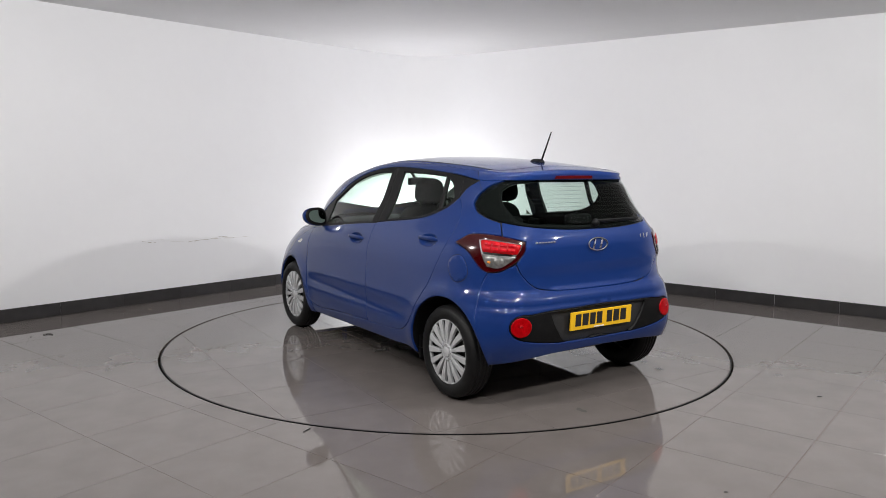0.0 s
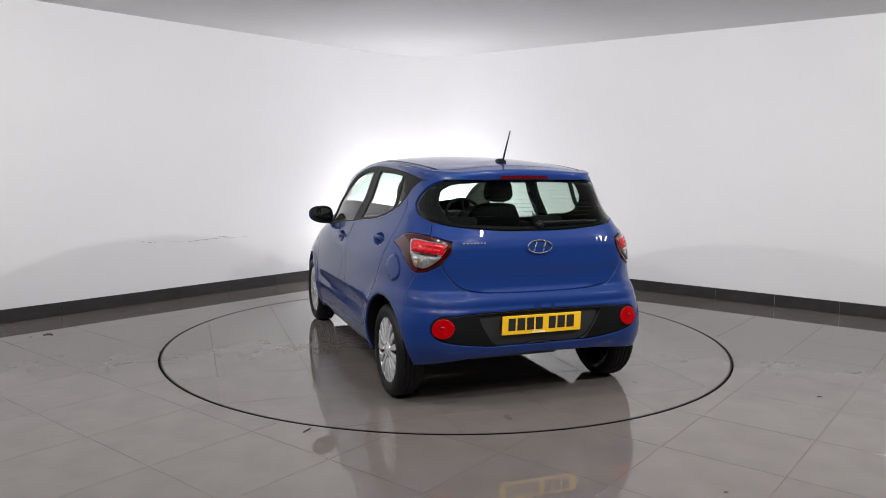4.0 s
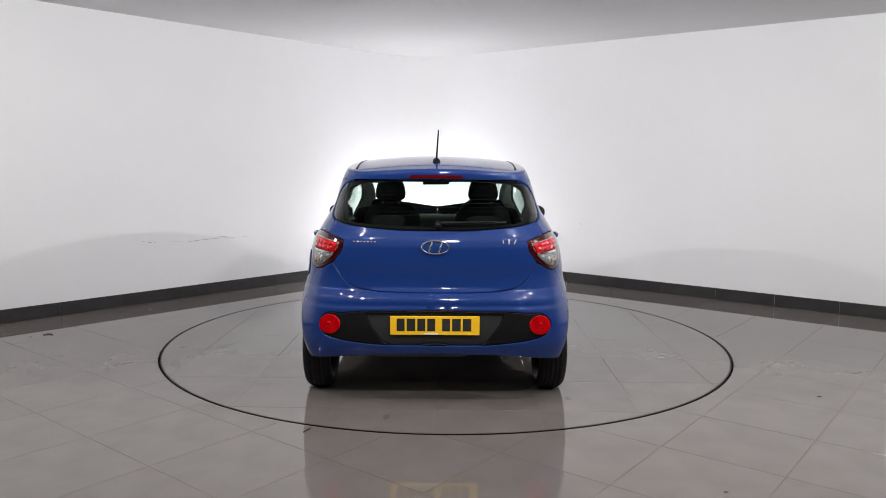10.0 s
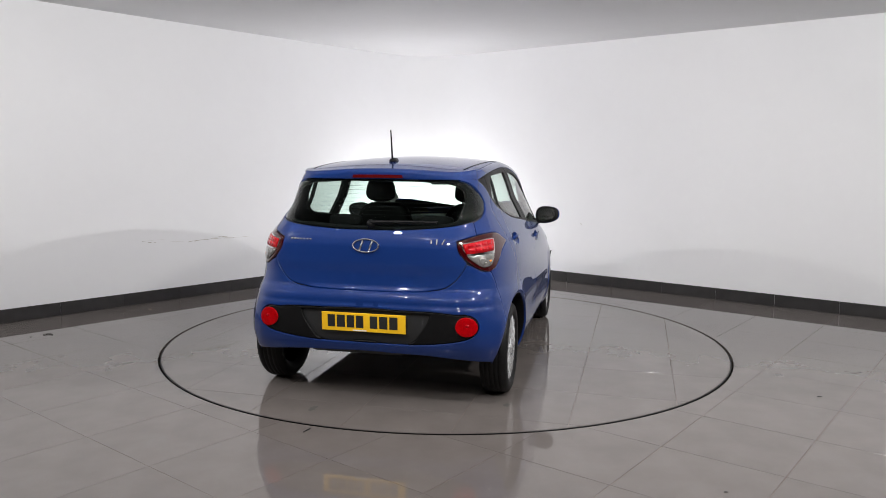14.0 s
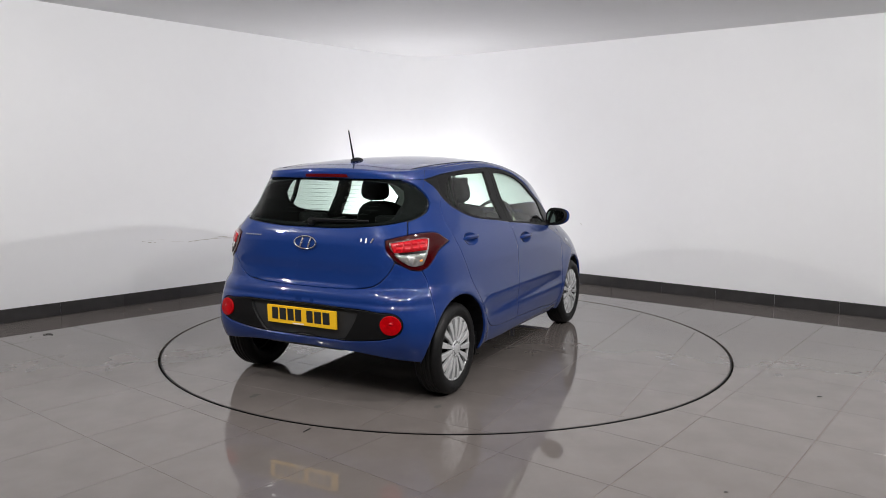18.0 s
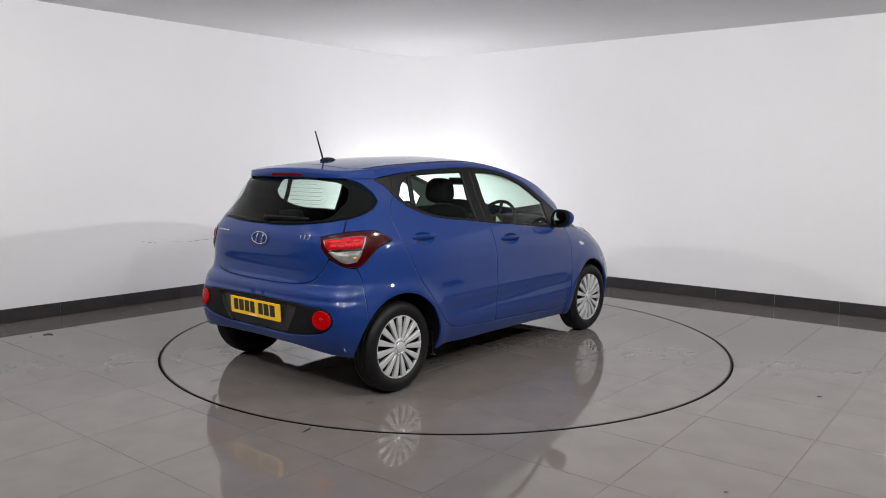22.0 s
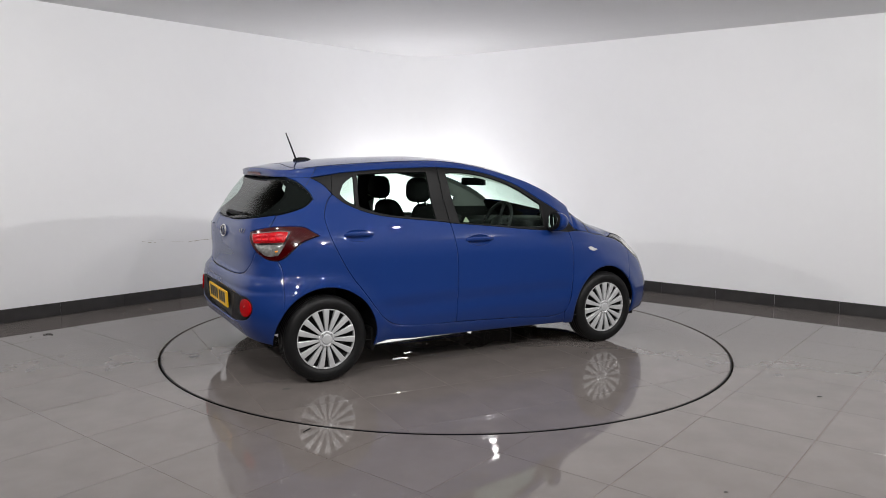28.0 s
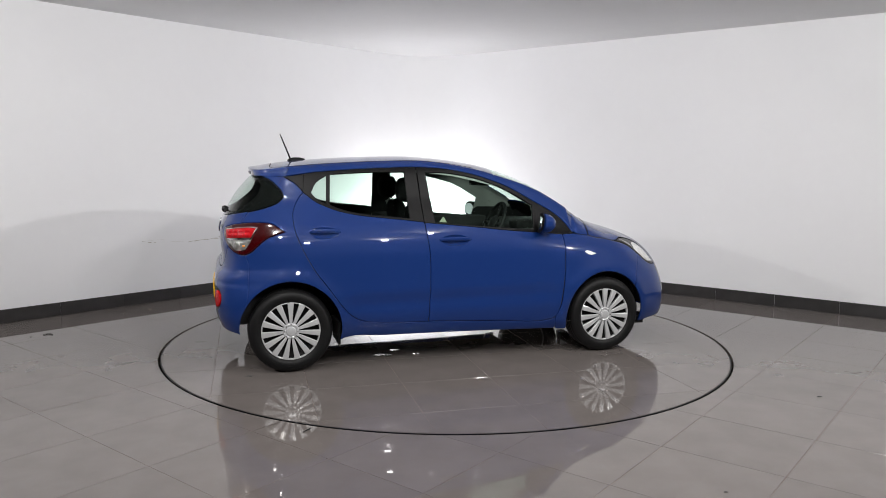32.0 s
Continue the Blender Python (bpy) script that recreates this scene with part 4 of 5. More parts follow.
# ---- inner shell, floor and wheel housings ----
def inner_shell():
    outer = [(u, 0.24 + 0.12 * max(0.0, 1 - abs(u) / 1.3) ** 0.3) for u in np.linspace(-5.30, 5.30, 121)] + [(u, float(brow_fast(u)) - 0.012) for u in np.linspace(5.30, -5.30, 200)]
    hole_list = []
    for s in (1, -1):
        for g in (GR, GQ, GF):
            hole_list.append([(s * a, b) for a, b in g])
        for cx, r in ((-WB, 0.350), (WB, 0.340)):
            loop = [(side_u(cx + r * math.cos(a), max(0.245, 0.29 + r * math.sin(a))), max(0.245, 0.29 + r * math.sin(a))) for a in [math.pi * (-0.08 + 1.16 * k / 20) for k in range(21)]]
            hole_list.append([(s * a, b) for a, b in loop])
    hole_list.append(both(FRIT))
    A, F = fill([Vector(p) for p in outer], [inset(smooth_loop(q, 0.04), 0.0) for q in hole_list], 0.06)
    P, N = side_map(A)
    V = P - N * 0.022
    c = A[F].mean(1)
    pale = (np.abs(c[:, 0]) > 2.36) & (np.abs(c[:, 0]) < 3.5) & (c[:, 1] > 1.03)
    for nm, sel, mt, lb in (("inner_shell", ~pale, M_INNER, "dark cabin side trim"), ("front_lining", pale & (c[:, 0] > 0), M_LINING, "pale grey front pillar lining"), ("front_lining", pale & (c[:, 0] < 0), M_LINING, "pale grey front pillar lining")):
        G = F[sel]
        used = np.unique(G)
        back = np.full(len(A), -1)
        back[used] = np.arange(len(used))
        raw(nm, V[used], [tuple(f[::-1]) for f in back[G]], mt, car, lb)
    edge = brow_xy(0.0, 2.86, 40, 0.02)
    loop = edge + [(edge[-1][0] + 0.03, 0.0)] 
    full = loop + [(x, -y) for x, y in reversed(loop[1:-1])]
    A, F = fill(smooth_loop(full, 0.05, 40), (), 0.08)
    P, N = cap_map(A)
    raw("headlining", P - np.array([0, 0, 0.03]), F, M_LINING, car, "pale grey headlining")


inner_shell()


def tub():
    bm = bmesh.new()
    box(bm, (-1.40, -0.50, 0.275), (1.55, 0.50, 0.33), 0.02)
    box(bm, (-0.80, -0.64, 0.285), (0.78, 0.64, 0.32), 0.01)
    part("floor_pan", bm, M_INNER, car, "dark underbody")
    bm = bmesh.new()
    box(bm, (-1.54, -0.20, 0.27), (-1.38, 0.40, 0.38), 0.03)
    part("exhaust_silencer", bm, M_DARKMETAL, car, "dull metal silencer under the tail")
    bm = bmesh.new()
    bmesh.ops.create_cone(bm, cap_ends=True, segments=16, radius1=0.028, radius2=0.028, depth=1.30)
    bmesh.ops.transform(bm, matrix=Matrix.Translation((-WB, 0, 0.26)) @ Matrix.Rotation(math.pi / 2, 4, "X"), verts=bm.verts)
    part("rear_axle", bm, M_DARKMETAL, car)
    for sx in (-WB, WB):
        for s in (1, -1):
            V, F = [], []
            r = 0.352 if sx < 0 else 0.342
            n = 24
            for k in range(n + 1):
                a = (-0.28 + (math.pi + 0.18) * k / n) if sx < 0 else (-0.02 + (math.pi + 0.20) * k / n)
                # wide towards the sill, narrow where the body draws in
                for y in (0.48, float(half_width(sx + r * math.cos(a), 0.29 + r * math.sin(a))) - 0.013 if math.cos(a) * sx < 0.2 else 0.70):
                    V.append((sx + r * math.cos(a), s * y, 0.29 + r * math.sin(a)))
            V.append((sx, s * 0.48, 0.29))
            for k in range(n):
                F.append((2 * k, 2 * k + 1, 2 * k + 3, 2 * k + 2))
                F.append((2 * k, 2 * k + 2, len(V) - 1))
            raw("arch_liner", V, F, M_BLACK, car, "black wheel arch liner", smooth=False)
    for s in (1, -1):
        bm = bmesh.new()
        box(bm, (-0.868, min(s * 0.50, s * 0.795), 0.172), (-0.850, max(s * 0.50, s * 0.795), 0.330), 0.004)
        part("mud_flap", bm, M_BLACK, car, "black mud flap behind the sill")
        # added black sheet: stops light showing through the gap behind the front arch
        bm = bmesh.new()
        box(bm, (0.832, min(s * 0.48, s * 0.795), 0.205), (0.846, max(s * 0.48, s * 0.795), 0.345), 0.004)
        part("splash_guard", bm, M_BLACK, car, "black sheet added at the end of the sill to block light through a gap")


tub()
for s in (1, -1):
    bm = bmesh.new()
    box(bm, (1.500, min(s * 0.60, s * 0.735), 0.188), (1.575, max(s * 0.60, s * 0.735), 0.262), 0.006)
    part("air_deflector", bm, M_BLACK, car, "black deflector ahead of the wheel")


# ---- wheels: tyre, silver trim with fifteen spokes ----
def lathe(profile, n, name, mat, parent, label="", closed=False, smooth=True):
    """Turns a profile of (radius, y) about the y axis."""
    V, F = [], []
    for i in range(n):
        a = 2 * math.pi * i / n
        for r, y in profile:
            V.append((r * math.cos(a), y, r * math.sin(a)))
    m = len(profile)
    for i in range(n):
        for j in range(m if closed else m - 1):
            F.append((i * m + j, ((i + 1) % n) * m + j, ((i + 1) % n) * m + (j + 1) % m, i * m + (j + 1) % m))
    return raw(name, V, F, mat, parent, label, smooth)


def wheel(x, s):
    hub = empty("wheel")
    hub.parent = car
    hub["label"] = "road wheel with a black tyre and silver plastic trim"
    hub.matrix_basis = Matrix.Translation((x, 0.735 * s, 0.2895)) @ Matrix.Rotation(0 if s > 0 else math.pi, 4, "Z")
    R = 0.2885
    tyre = [(0.19, 0.055), (0.200, 0.070), (0.212, 0.080), (0.235, 0.087), (0.262, 0.083), (0.274, 0.074), (R - 0.006, 0.062)]
    tread = [(R - 0.003, 0.056)]
    for y in (0.038, 0.010, -0.018, -0.046):
        tread += [(R, y + 0.004), (R - 0.008, y), (R - 0.008, y - 0.005), (R, y - 0.009)]
    tyre += tread + [(R - 0.006, -0.064), (0.262, -0.083), (0.235, -0.087), (0.205, -0.07), (0.19, -0.055)]
    lathe(tyre, 72, "tyre", M_TYRE, hub, "black rubber tyre")
    lathe([(0.0, 0.028), (0.10, 0.030), (0.165, 0.034), (0.190, 0.050), (0.196, 0.062)], 48, "wheel_disc", M_BLACK, hub, "black steel wheel behind the trim")
    lathe([(0.190, 0.048), (0.192, 0.066), (0.196, 0.071), (0.201, 0.071), (0.204, 0.066), (0.204, 0.050)], 72, "trim_rim", M_HUB, hub, "silver rim of the wheel trim", closed=True)
    lathe([(0.056, 0.040), (0.056, 0.072), (0.051, 0.078), (0.040, 0.078), (0.038, 0.074), (0.0, 0.073)], 40, "trim_hub", M_HUB, hub, "silver hub of the wheel trim")
    lathe([(0.034, 0.0735), (0.033, 0.080), (0.029, 0.082), (0.0, 0.082)], 32, "centre_cap", M_HUB, hub, "round silver centre cap")
    # one spoke, flared outwards, with sides
    V = []
    rows = [(0.050, 0.0082, 0.073), (0.085, 0.0116, 0.0755), (0.140, 0.0164, 0.0775), (0.199, 0.0214, 0.0735)]
    for r, w, y in rows:
        V += [(r, y - 0.018, -w * 1.05), (r, y - 0.002, -w), (r, y, -w * 0.8), (r, y, w * 0.8), (r, y - 0.002, w), (r, y - 0.018, w * 1.05)]
    F = [(6 * i + j, 6 * i + j + 1, 6 * i + 7 + j, 6 * i + 6 + j) for i in range(3) for j in range(5)]
    me = bpy.data.meshes.new("spoke")
    me.from_pydata(V, [], F)
    me.materials.append(M_HUB)
    for k in range(15):
        ob = new("spoke", me)
        ob.parent = hub
        ob.matrix_basis = Matrix.Rotation(2 * math.pi * (k + 0.25) / 15, 4, "Y")
    bm = bmesh.new()
    bmesh.ops.create_icosphere(bm, subdivisions=1, radius=0.0065)
    dot = bpy.data.meshes.new("clip_dot")
    bm.to_mesh(dot)
    bm.free()
    dot.materials.append(M_CHROME)
    for k in range(8):
        a = 2 * math.pi * k / 8
        ob = new("clip_dot", dot)
        ob.parent = hub
        ob.matrix_basis = Matrix.Translation((0.046 * math.cos(a), 0.078, 0.046 * math.sin(a)))
    return hub


for x in (-WB, WB):
    for s in (1, -1):
        wheel(x, s)


# ---- cabin: seats, dash, steering wheel, mirror ----
def pillow(name, lo, hi, mat, parent, label="", r=0.05, tilt=0.0, pivot=None, p=4.0, taper=0.0):
    bm = bmesh.new()
    box(bm, lo, hi)
    bmesh.ops.subdivide_edges(bm, edges=bm.edges[:], cuts=7, use_grid_fill=True)
    c = (Vector(lo) + Vector(hi)) / 2
    h = (Vector(hi) - Vector(lo)) / 2
    for v in bm.verts:
        d = Vector((v.co[i] - c[i]) / h[i] for i in range(3))
        k = (abs(d.x) ** p + abs(d.y) ** p + abs(d.z) ** p) ** (1 / p)
        d = d / max(k, 1e-6) * max(abs(d.x), abs(d.y), abs(d.z))
        v.co = c + Vector((d[i] * h[i] for i in range(3)))
    if taper:
        for v in bm.verts:
            v.co.y = c.y + (v.co.y - c.y) * (1 - taper * (v.co.z - c.z) / h.z)
    if tilt:
        bmesh.ops.rotate(bm, cent=Vector(pivot), matrix=Matrix.Rotation(radians(tilt), 3, "Y"), verts=bm.verts)
    return part(name, bm, mat, parent, label, smooth=True)


def rod(bm, a, b, r, n=10):
    a, b = Vector(a), Vector(b)
    q = (b - a).to_track_quat("Z", "Y").to_matrix().to_4x4()
    bmesh.ops.create_cone(bm, cap_ends=True, segments=n, radius1=r, radius2=r, depth=(b - a).length, matrix=Matrix.Translation((a + b) / 2) @ q)


for s in (1, -1):
    seat = pillow("front_seat", (-0.10, s * 0.35 - 0.25, 0.40), (0.40, s * 0.35 + 0.25, 0.60), M_SEAT, car, "dark cloth front seat")
    pillow("seat_back", (-0.17, s * 0.35 - 0.235, 0.54), (-0.03, s * 0.35 + 0.225, 1.150), M_SEAT, seat, tilt=-11, pivot=(-0.08, 0, 0.54), p=3.4)
    pillow("headrest", (-0.355, s * 0.35 - 0.110, 1.145), (-0.205, s * 0.35 + 0.110, 1.332), M_SEAT, seat, "dark padded headrest", p=2.9, taper=0.14)
    bm = bmesh.new()
    for k in (-0.06, 0.06):
        rod(bm, (-0.225, s * 0.35 + k, 1.08), (-0.27, s * 0.35 + k, 1.20), 0.006)
    part("headrest_posts", bm, M_CHROME, seat, "chrome headrest posts")
bench = pillow("rear_bench", (-1.02, -0.62, 0.42), (-0.62, 0.62, 0.62), M_SEAT, car, "dark cloth rear bench")
for y in (-0.31, 0.31):
    pillow("bench_back", (-1.10, y - 0.31, 0.56), (-0.98, y + 0.31, 1.045), M_SEAT, bench, tilt=-12, pivot=(-1.0, 0, 0.56))
    pillow("bench_headrest", (-1.19, y - 0.11, 1.03), (-1.11, y + 0.11, 1.105), M_SEAT, bench)
bm = bmesh.new()
box(bm, (-1.56, -0.58, 0.66), (-1.12, 0.58, 0.68), 0.005)
box(bm, (-1.56, -0.62, 0.31), (-1.05, 0.62, 0.66), 0.02)
part("boot_floor", bm, M_INNER, car)
dash = pillow("dashboard", (0.62, -0.70, 0.62), (1.10, 0.70, 0.975), M_DASH, car, "dark moulded dashboard")
pillow("dash_cowl", (0.60, -0.54, 0.90), (0.90, -0.18, 1.015), M_DASH, dash)
pillow("centre_console", (0.30, -0.13, 0.30), (0.85, 0.13, 0.78), M_DASH, dash)
bm = bmesh.new()
n, m = 36, 8
ring_v = []
for i in range(n):
    a = 2 * math.pi * i / n
    ring_v.append([bm.verts.new(((0.175 + 0.014 * math.cos(2 * math.pi * j / m)) * math.cos(a), (0.175 + 0.014 * math.cos(2 * math.pi * j / m)) * math.sin(a), 0.014 * math.sin(2 * math.pi * j / m))) for j in range(m)])
for i in range(n):
    for j in range(m):
        bm.faces.new((ring_v[i][j], ring_v[(i + 1) % n][j], ring_v[(i + 1) % n][(j + 1) % m], ring_v[i][(j + 1) % m]))
for a in (0.0, math.pi, -math.pi / 2):
    rod(bm, (0.03 * math.cos(a), 0.03 * math.sin(a), -0.01), (0.172 * math.cos(a), 0.172 * math.sin(a), 0), 0.014)
bmesh.ops.create_uvsphere(bm, u_segments=16, v_segments=8, radius=0.07, matrix=Matrix.Diagonal((1, 1, 0.4, 1)))
# the wheel's axis leans back towards the driver
part("steering_wheel", bm, M_DASH, car, "dark three-spoke steering wheel", smooth=True, matrix=Matrix.Translation((0.43, -0.36, 0.970)) @ Matrix.Rotation(radians(-65), 4, "Y") @ Matrix.Rotation(radians(90), 4, "Z"))
bm = bmesh.new()
box(bm, (-0.014, -0.12, -0.031), (0.014, 0.12, 0.031), 0.011)
rod(bm, (0.01, 0.0, 0.01), (0.06, 0.0, 0.07), 0.012)
part("cabin_mirror", bm, M_DASH, car, "black rear-view mirror", matrix=Matrix.Translation((0.435, 0.010, 1.288)) @ Matrix.Rotation(radians(22), 4, "Z"))
for s in (1, -1):
    bm = bmesh.new()
    box(bm, (-0.35, s * 0.700 - 0.03, 0.32), (-0.19, s * 0.700 + 0.03, 1.0), 0.02)
    part("pillar_trim", bm, M_INNER, car)
    for nm, x0, x1 in (("front_door_card", -0.15, 0.75), ("rear_door_card", -0.78, -0.28)):
        bm = bmesh.new()
        box(bm, (x0, s * 0.735 - 0.02, 0.32), (x1, s * 0.735 + 0.02, 0.965), 0.02)
        part(nm, bm, M_INNER, car)


def tube(bm, pts, radii, n=8):
    """A round bar along a line of points."""
    rows = []
    for i, p in enumerate(pts):
        d = (pts[min(i + 1, len(pts) - 1)] - pts[max(i - 1, 0)]).normalized()
        a = d.orthogonal().normalized()
        b = d.cross(a)
        r = radii[i] if isinstance(radii, (list, tuple)) else radii
        rows.append([bm.verts.new(p + (a * math.cos(2 * math.pi * k / n) + b * math.sin(2 * math.pi * k / n)) * r) for k in range(n)])
    for i in range(len(rows) - 1):
        for k in range(n):
            bm.faces.new((rows[i][k], rows[i][(k + 1) % n], rows[i + 1][(k + 1) % n], rows[i + 1][k]))
    bm.faces.new(rows[0]), bm.faces.new(rows[-1])


# ---- outside fittings ----
def handle(u0, u1, z, s, door, cup):
    us = np.linspace(u0, u1, 21)
    P, N = side_map(np.stack([us, np.full(21, z)], -1))
    V, F = [], []
    m = 14
    for i, (p, nn) in enumerate(zip(P, N)):
        t = i / 20 * 2 - 1
        k = max(1e-3, 1 - abs(t) ** 5)
        hgt, out = 0.005 + 0.0085 * k ** 0.5, 0.001 + 0.019 * (1 - abs(t) ** 3.5)
        for j in range(m):
            a = 2 * math.pi * j / m
            q = p + nn * (out + 0.008 * k ** 0.5 * math.cos(a)) + np.array([0, 0, hgt * math.sin(a)])
            V.append((q[0], s * q[1], q[2]))
    for i in range(20):
        for j in range(m):
            f = (i * m + j, (i + 1) * m + j, (i + 1) * m + (j + 1) % m, i * m + (j + 1) % m)
            F.append(f if s < 0 else f[::-1])
    F += [tuple(range(m)), tuple(range(20 * m, 21 * m))]
    bar = raw("door_handle", V, F, M_PAINT, door, "blue pull handle")
    # the scooped cup behind the handle
    V, F = [], []
    n, rings = 32, 7
    for r in range(rings):
        q = 1.03 - r / (rings - 1)
        pts = np.array([(cup[0] + 0.098 * q * math.cos(2 * math.pi * k / n), cup[1] + 0.036 * q * math.sin(2 * math.pi * k / n)) for k in range(n)])
        P, N = side_map(pts)
        P = P - N * (0.001 + 0.019 * max(0.0, 1 - q ** 2) ** 0.8)
        V += [(a, s * b, c) for a, b, c in P]
    for r in range(rings - 1):
        for k in range(n):
            f = (r * n + k, r * n + (k + 1) % n, (r + 1) * n + (k + 1) % n, (r + 1) * n + k)
            F.append(f if s < 0 else f[::-1])
    raw("handle_cup", V, F, M_PAINT, bar, "scooped blue cup")


doors = {}
for ob in car.children:
    base = ob.name.split(".")[0]
    if base in ("rear_door", "front_door"):
        side_sign = 1 if ob.data.vertices[0].co.y > 0 else -1
        doors[(base, side_sign)] = ob
for s in (1, -1):
    handle(1.498, 1.728, 0.966, s, doors[("rear_door", s)], (1.612, 0.960))
    handle(2.428, 2.668, 0.899, s, doors[("front_door", s)], (2.545, 0.892))


def door_mirror(s):
    c = Vector((0.650, s * 0.850, 1.006))
    turn = Matrix.Rotation(radians(12) * s, 3, "Z") @ Matrix.Rotation(radians(7), 3, "Y")

    def bowl(front, back, wide, high, shift=0.0):
        bm = bmesh.new()
        bmesh.ops.create_uvsphere(bm, u_segments=32, v_segments=20, radius=1.0)
        for v in bm.verts:
            x, y, z = v.co
            r = max(1e-6, (abs(y) ** 2.6 + abs(z) ** 2.6) ** (1 / 2.6) / max(1e-6, math.hypot(y, z)))
            y, z = y / r, z / r
            # lower towards the outside, like the housing
            k = y * s
            v.co = turn @ Vector((x * (front if x > 0 else back) + shift, y * wide, z * high * (1.0 - 0.16 * k) + 0.008 * k)) + c
        return bm

    body = part("door_mirror", bowl(0.085, 0.026, 0.102, 0.072), M_PAINT, doors[("front_door", s)], "blue door mirror with a black back", smooth=True)
    part("mirror_bezel", bowl(0.003, 0.012, 0.101, 0.071, -0.022), M_BLACK, body, "black mirror surround", smooth=True)
    bm = bmesh.new()
    edge = []
    for i in range(40):
        a = 2 * math.pi * i / 40
        y, z = abs(math.cos(a)) ** 0.75 * (1 if math.cos(a) > 0 else -1), abs(math.sin(a)) ** 0.75 * (1 if math.sin(a) > 0 else -1)
        k = y * s
        edge.append(turn @ Vector((-0.0365, y * 0.078, z * 0.050 * (1.0 - 0.16 * k) + 0.008 * k)) + c)
    top = [bm.verts.new(p) for p in edge]
    low = [bm.verts.new(p + turn @ Vector((0.006, 0, 0))) for p in edge]
    bm.faces.new(top)
    for i in range(40):
        bm.faces.new((top[i], top[i - 1], low[i - 1], low[i]))
    bmesh.ops.recalc_face_normals(bm, faces=bm.faces[:])
    part("mirror_glass", bm, M_MIRROR, body, "silver mirror glass")
    bm = bmesh.new()
    rod(bm, (0.67, s * 0.735, 0.945), (0.662, s * 0.81, 0.962), 0.026, 14)
    part("mirror_arm", bm, M_BLACK, body, "black mirror arm", smooth=True)


for s in (1, -1):
    door_mirror(s)

# aerial on the roof
bm = bmesh.new()
base = Vector((-1.075, 0.0, float(cap(-1.075, 0.0))))
bmesh.ops.create_uvsphere(bm, u_segments=20, v_segments=10, radius=1.0)
for v in bm.verts:
    x, y, z = v.co
    v.co = base + Vector((x * 0.062 + (0.018 if x > 0 else 0), y * (0.024 - 0.008 * x), max(z, -0.2) * 0.024))
aerial = part("aerial_foot", bm, M_BLACK, car, "black aerial foot", smooth=True)
bm = bmesh.new()
tip = Vector((-1.189, -0.012, 1.652))
root = base + Vector((-0.040, 0, 0.016))
q = (tip - root).to_track_quat("Z", "Y").to_matrix().to_4x4()
bmesh.ops.create_cone(bm, cap_ends=True, segments=10, radius1=0.0065, radius2=0.004, depth=(tip - root).length, matrix=Matrix.Translation((tip + root) / 2) @ q)
part("aerial_mast", bm, M_BLACK, aerial, "thin black aerial mast", smooth=True)

# rear wiper
bm = bmesh.new()
def on_tail(u, z, out):
    P, N = side_map(np.array([[u, z]]))
    return Vector(P[0] + N[0] * out)
bmesh.ops.create_uvsphere(bm, u_segments=14, v_segments=8, radius=0.026, matrix=Matrix.Translation(on_tail(-0.03, 1.082, 0.008)))
tube(bm, [on_tail(-0.03 - 0.50 * k / 10, 1.086 + 0.010 * k / 10, 0.026 - 0.006 * k / 10) for k in range(11)], [0.011 - 0.0006 * k for k in range(11)])
part("rear_wiper", bm, M_BLACK, tailgate, "black rear wiper arm", smooth=True)
bm = bmesh.new()
tube(bm, [on_tail(-0.10 - 0.52 * k / 12, 1.083 + 0.012 * k / 12, 0.011) for k in range(13)], 0.0085)
part("wiper_blade", bm, M_BLACK, tailgate, "black wiper blade", smooth=True)
rear_glass = [ob for ob in car.children if ob.name.startswith("rear_window")][0]
for k in range(1, 9):
    bm = bmesh.new()
    z = 1.115 + 0.024 * k
    w = 0.70 if 1 < k < 8 else 0.62
    tube(bm, [on_tail(w * (2 * i / 24 - 1), z, -0.005) for i in range(25)], 0.0007, 4)
    part("heating_wire", bm, M_GAP, rear_glass)

# number plate, with the writing as plain bars
px = float(on_side(0.0, 0.50)[0]) - 0.006
plate_m = Matrix.Translation((px, 0, 0.506)) @ Matrix.Rotation(radians(-3), 4, "Y")
bm = bmesh.new()
box(bm, (-0.003, -0.26, -0.0555), (0.008, 0.26, 0.0555), 0.002)
plate = part("number_plate", bm, M_PLATE, rear_bumper, "yellow number plate with black characters shown as bars", matrix=plate_m)
bars = []
y = 0.222
for wdt in (0.046, 0.050, 0.046, 0.046):
    bars.append((y, wdt))
    y -= wdt + 0.012
y -= 0.028
for wdt in (0.046, 0.050, 0.050):
    bars.append((y, wdt))
    y -= wdt + 0.012
for y0, wdt in bars:
    bm = bmesh.new()
    box(bm, (-0.0042, y0 - wdt, -0.032), (-0.0025, y0, 0.042))
    part("character_bar", bm, M_INK, plate)
bm = bmesh.new()
box(bm, (-0.0042, -0.02, -0.052), (-0.0028, 0.065, -0.045))
part("maker_line", bm, M_WHITE, plate)

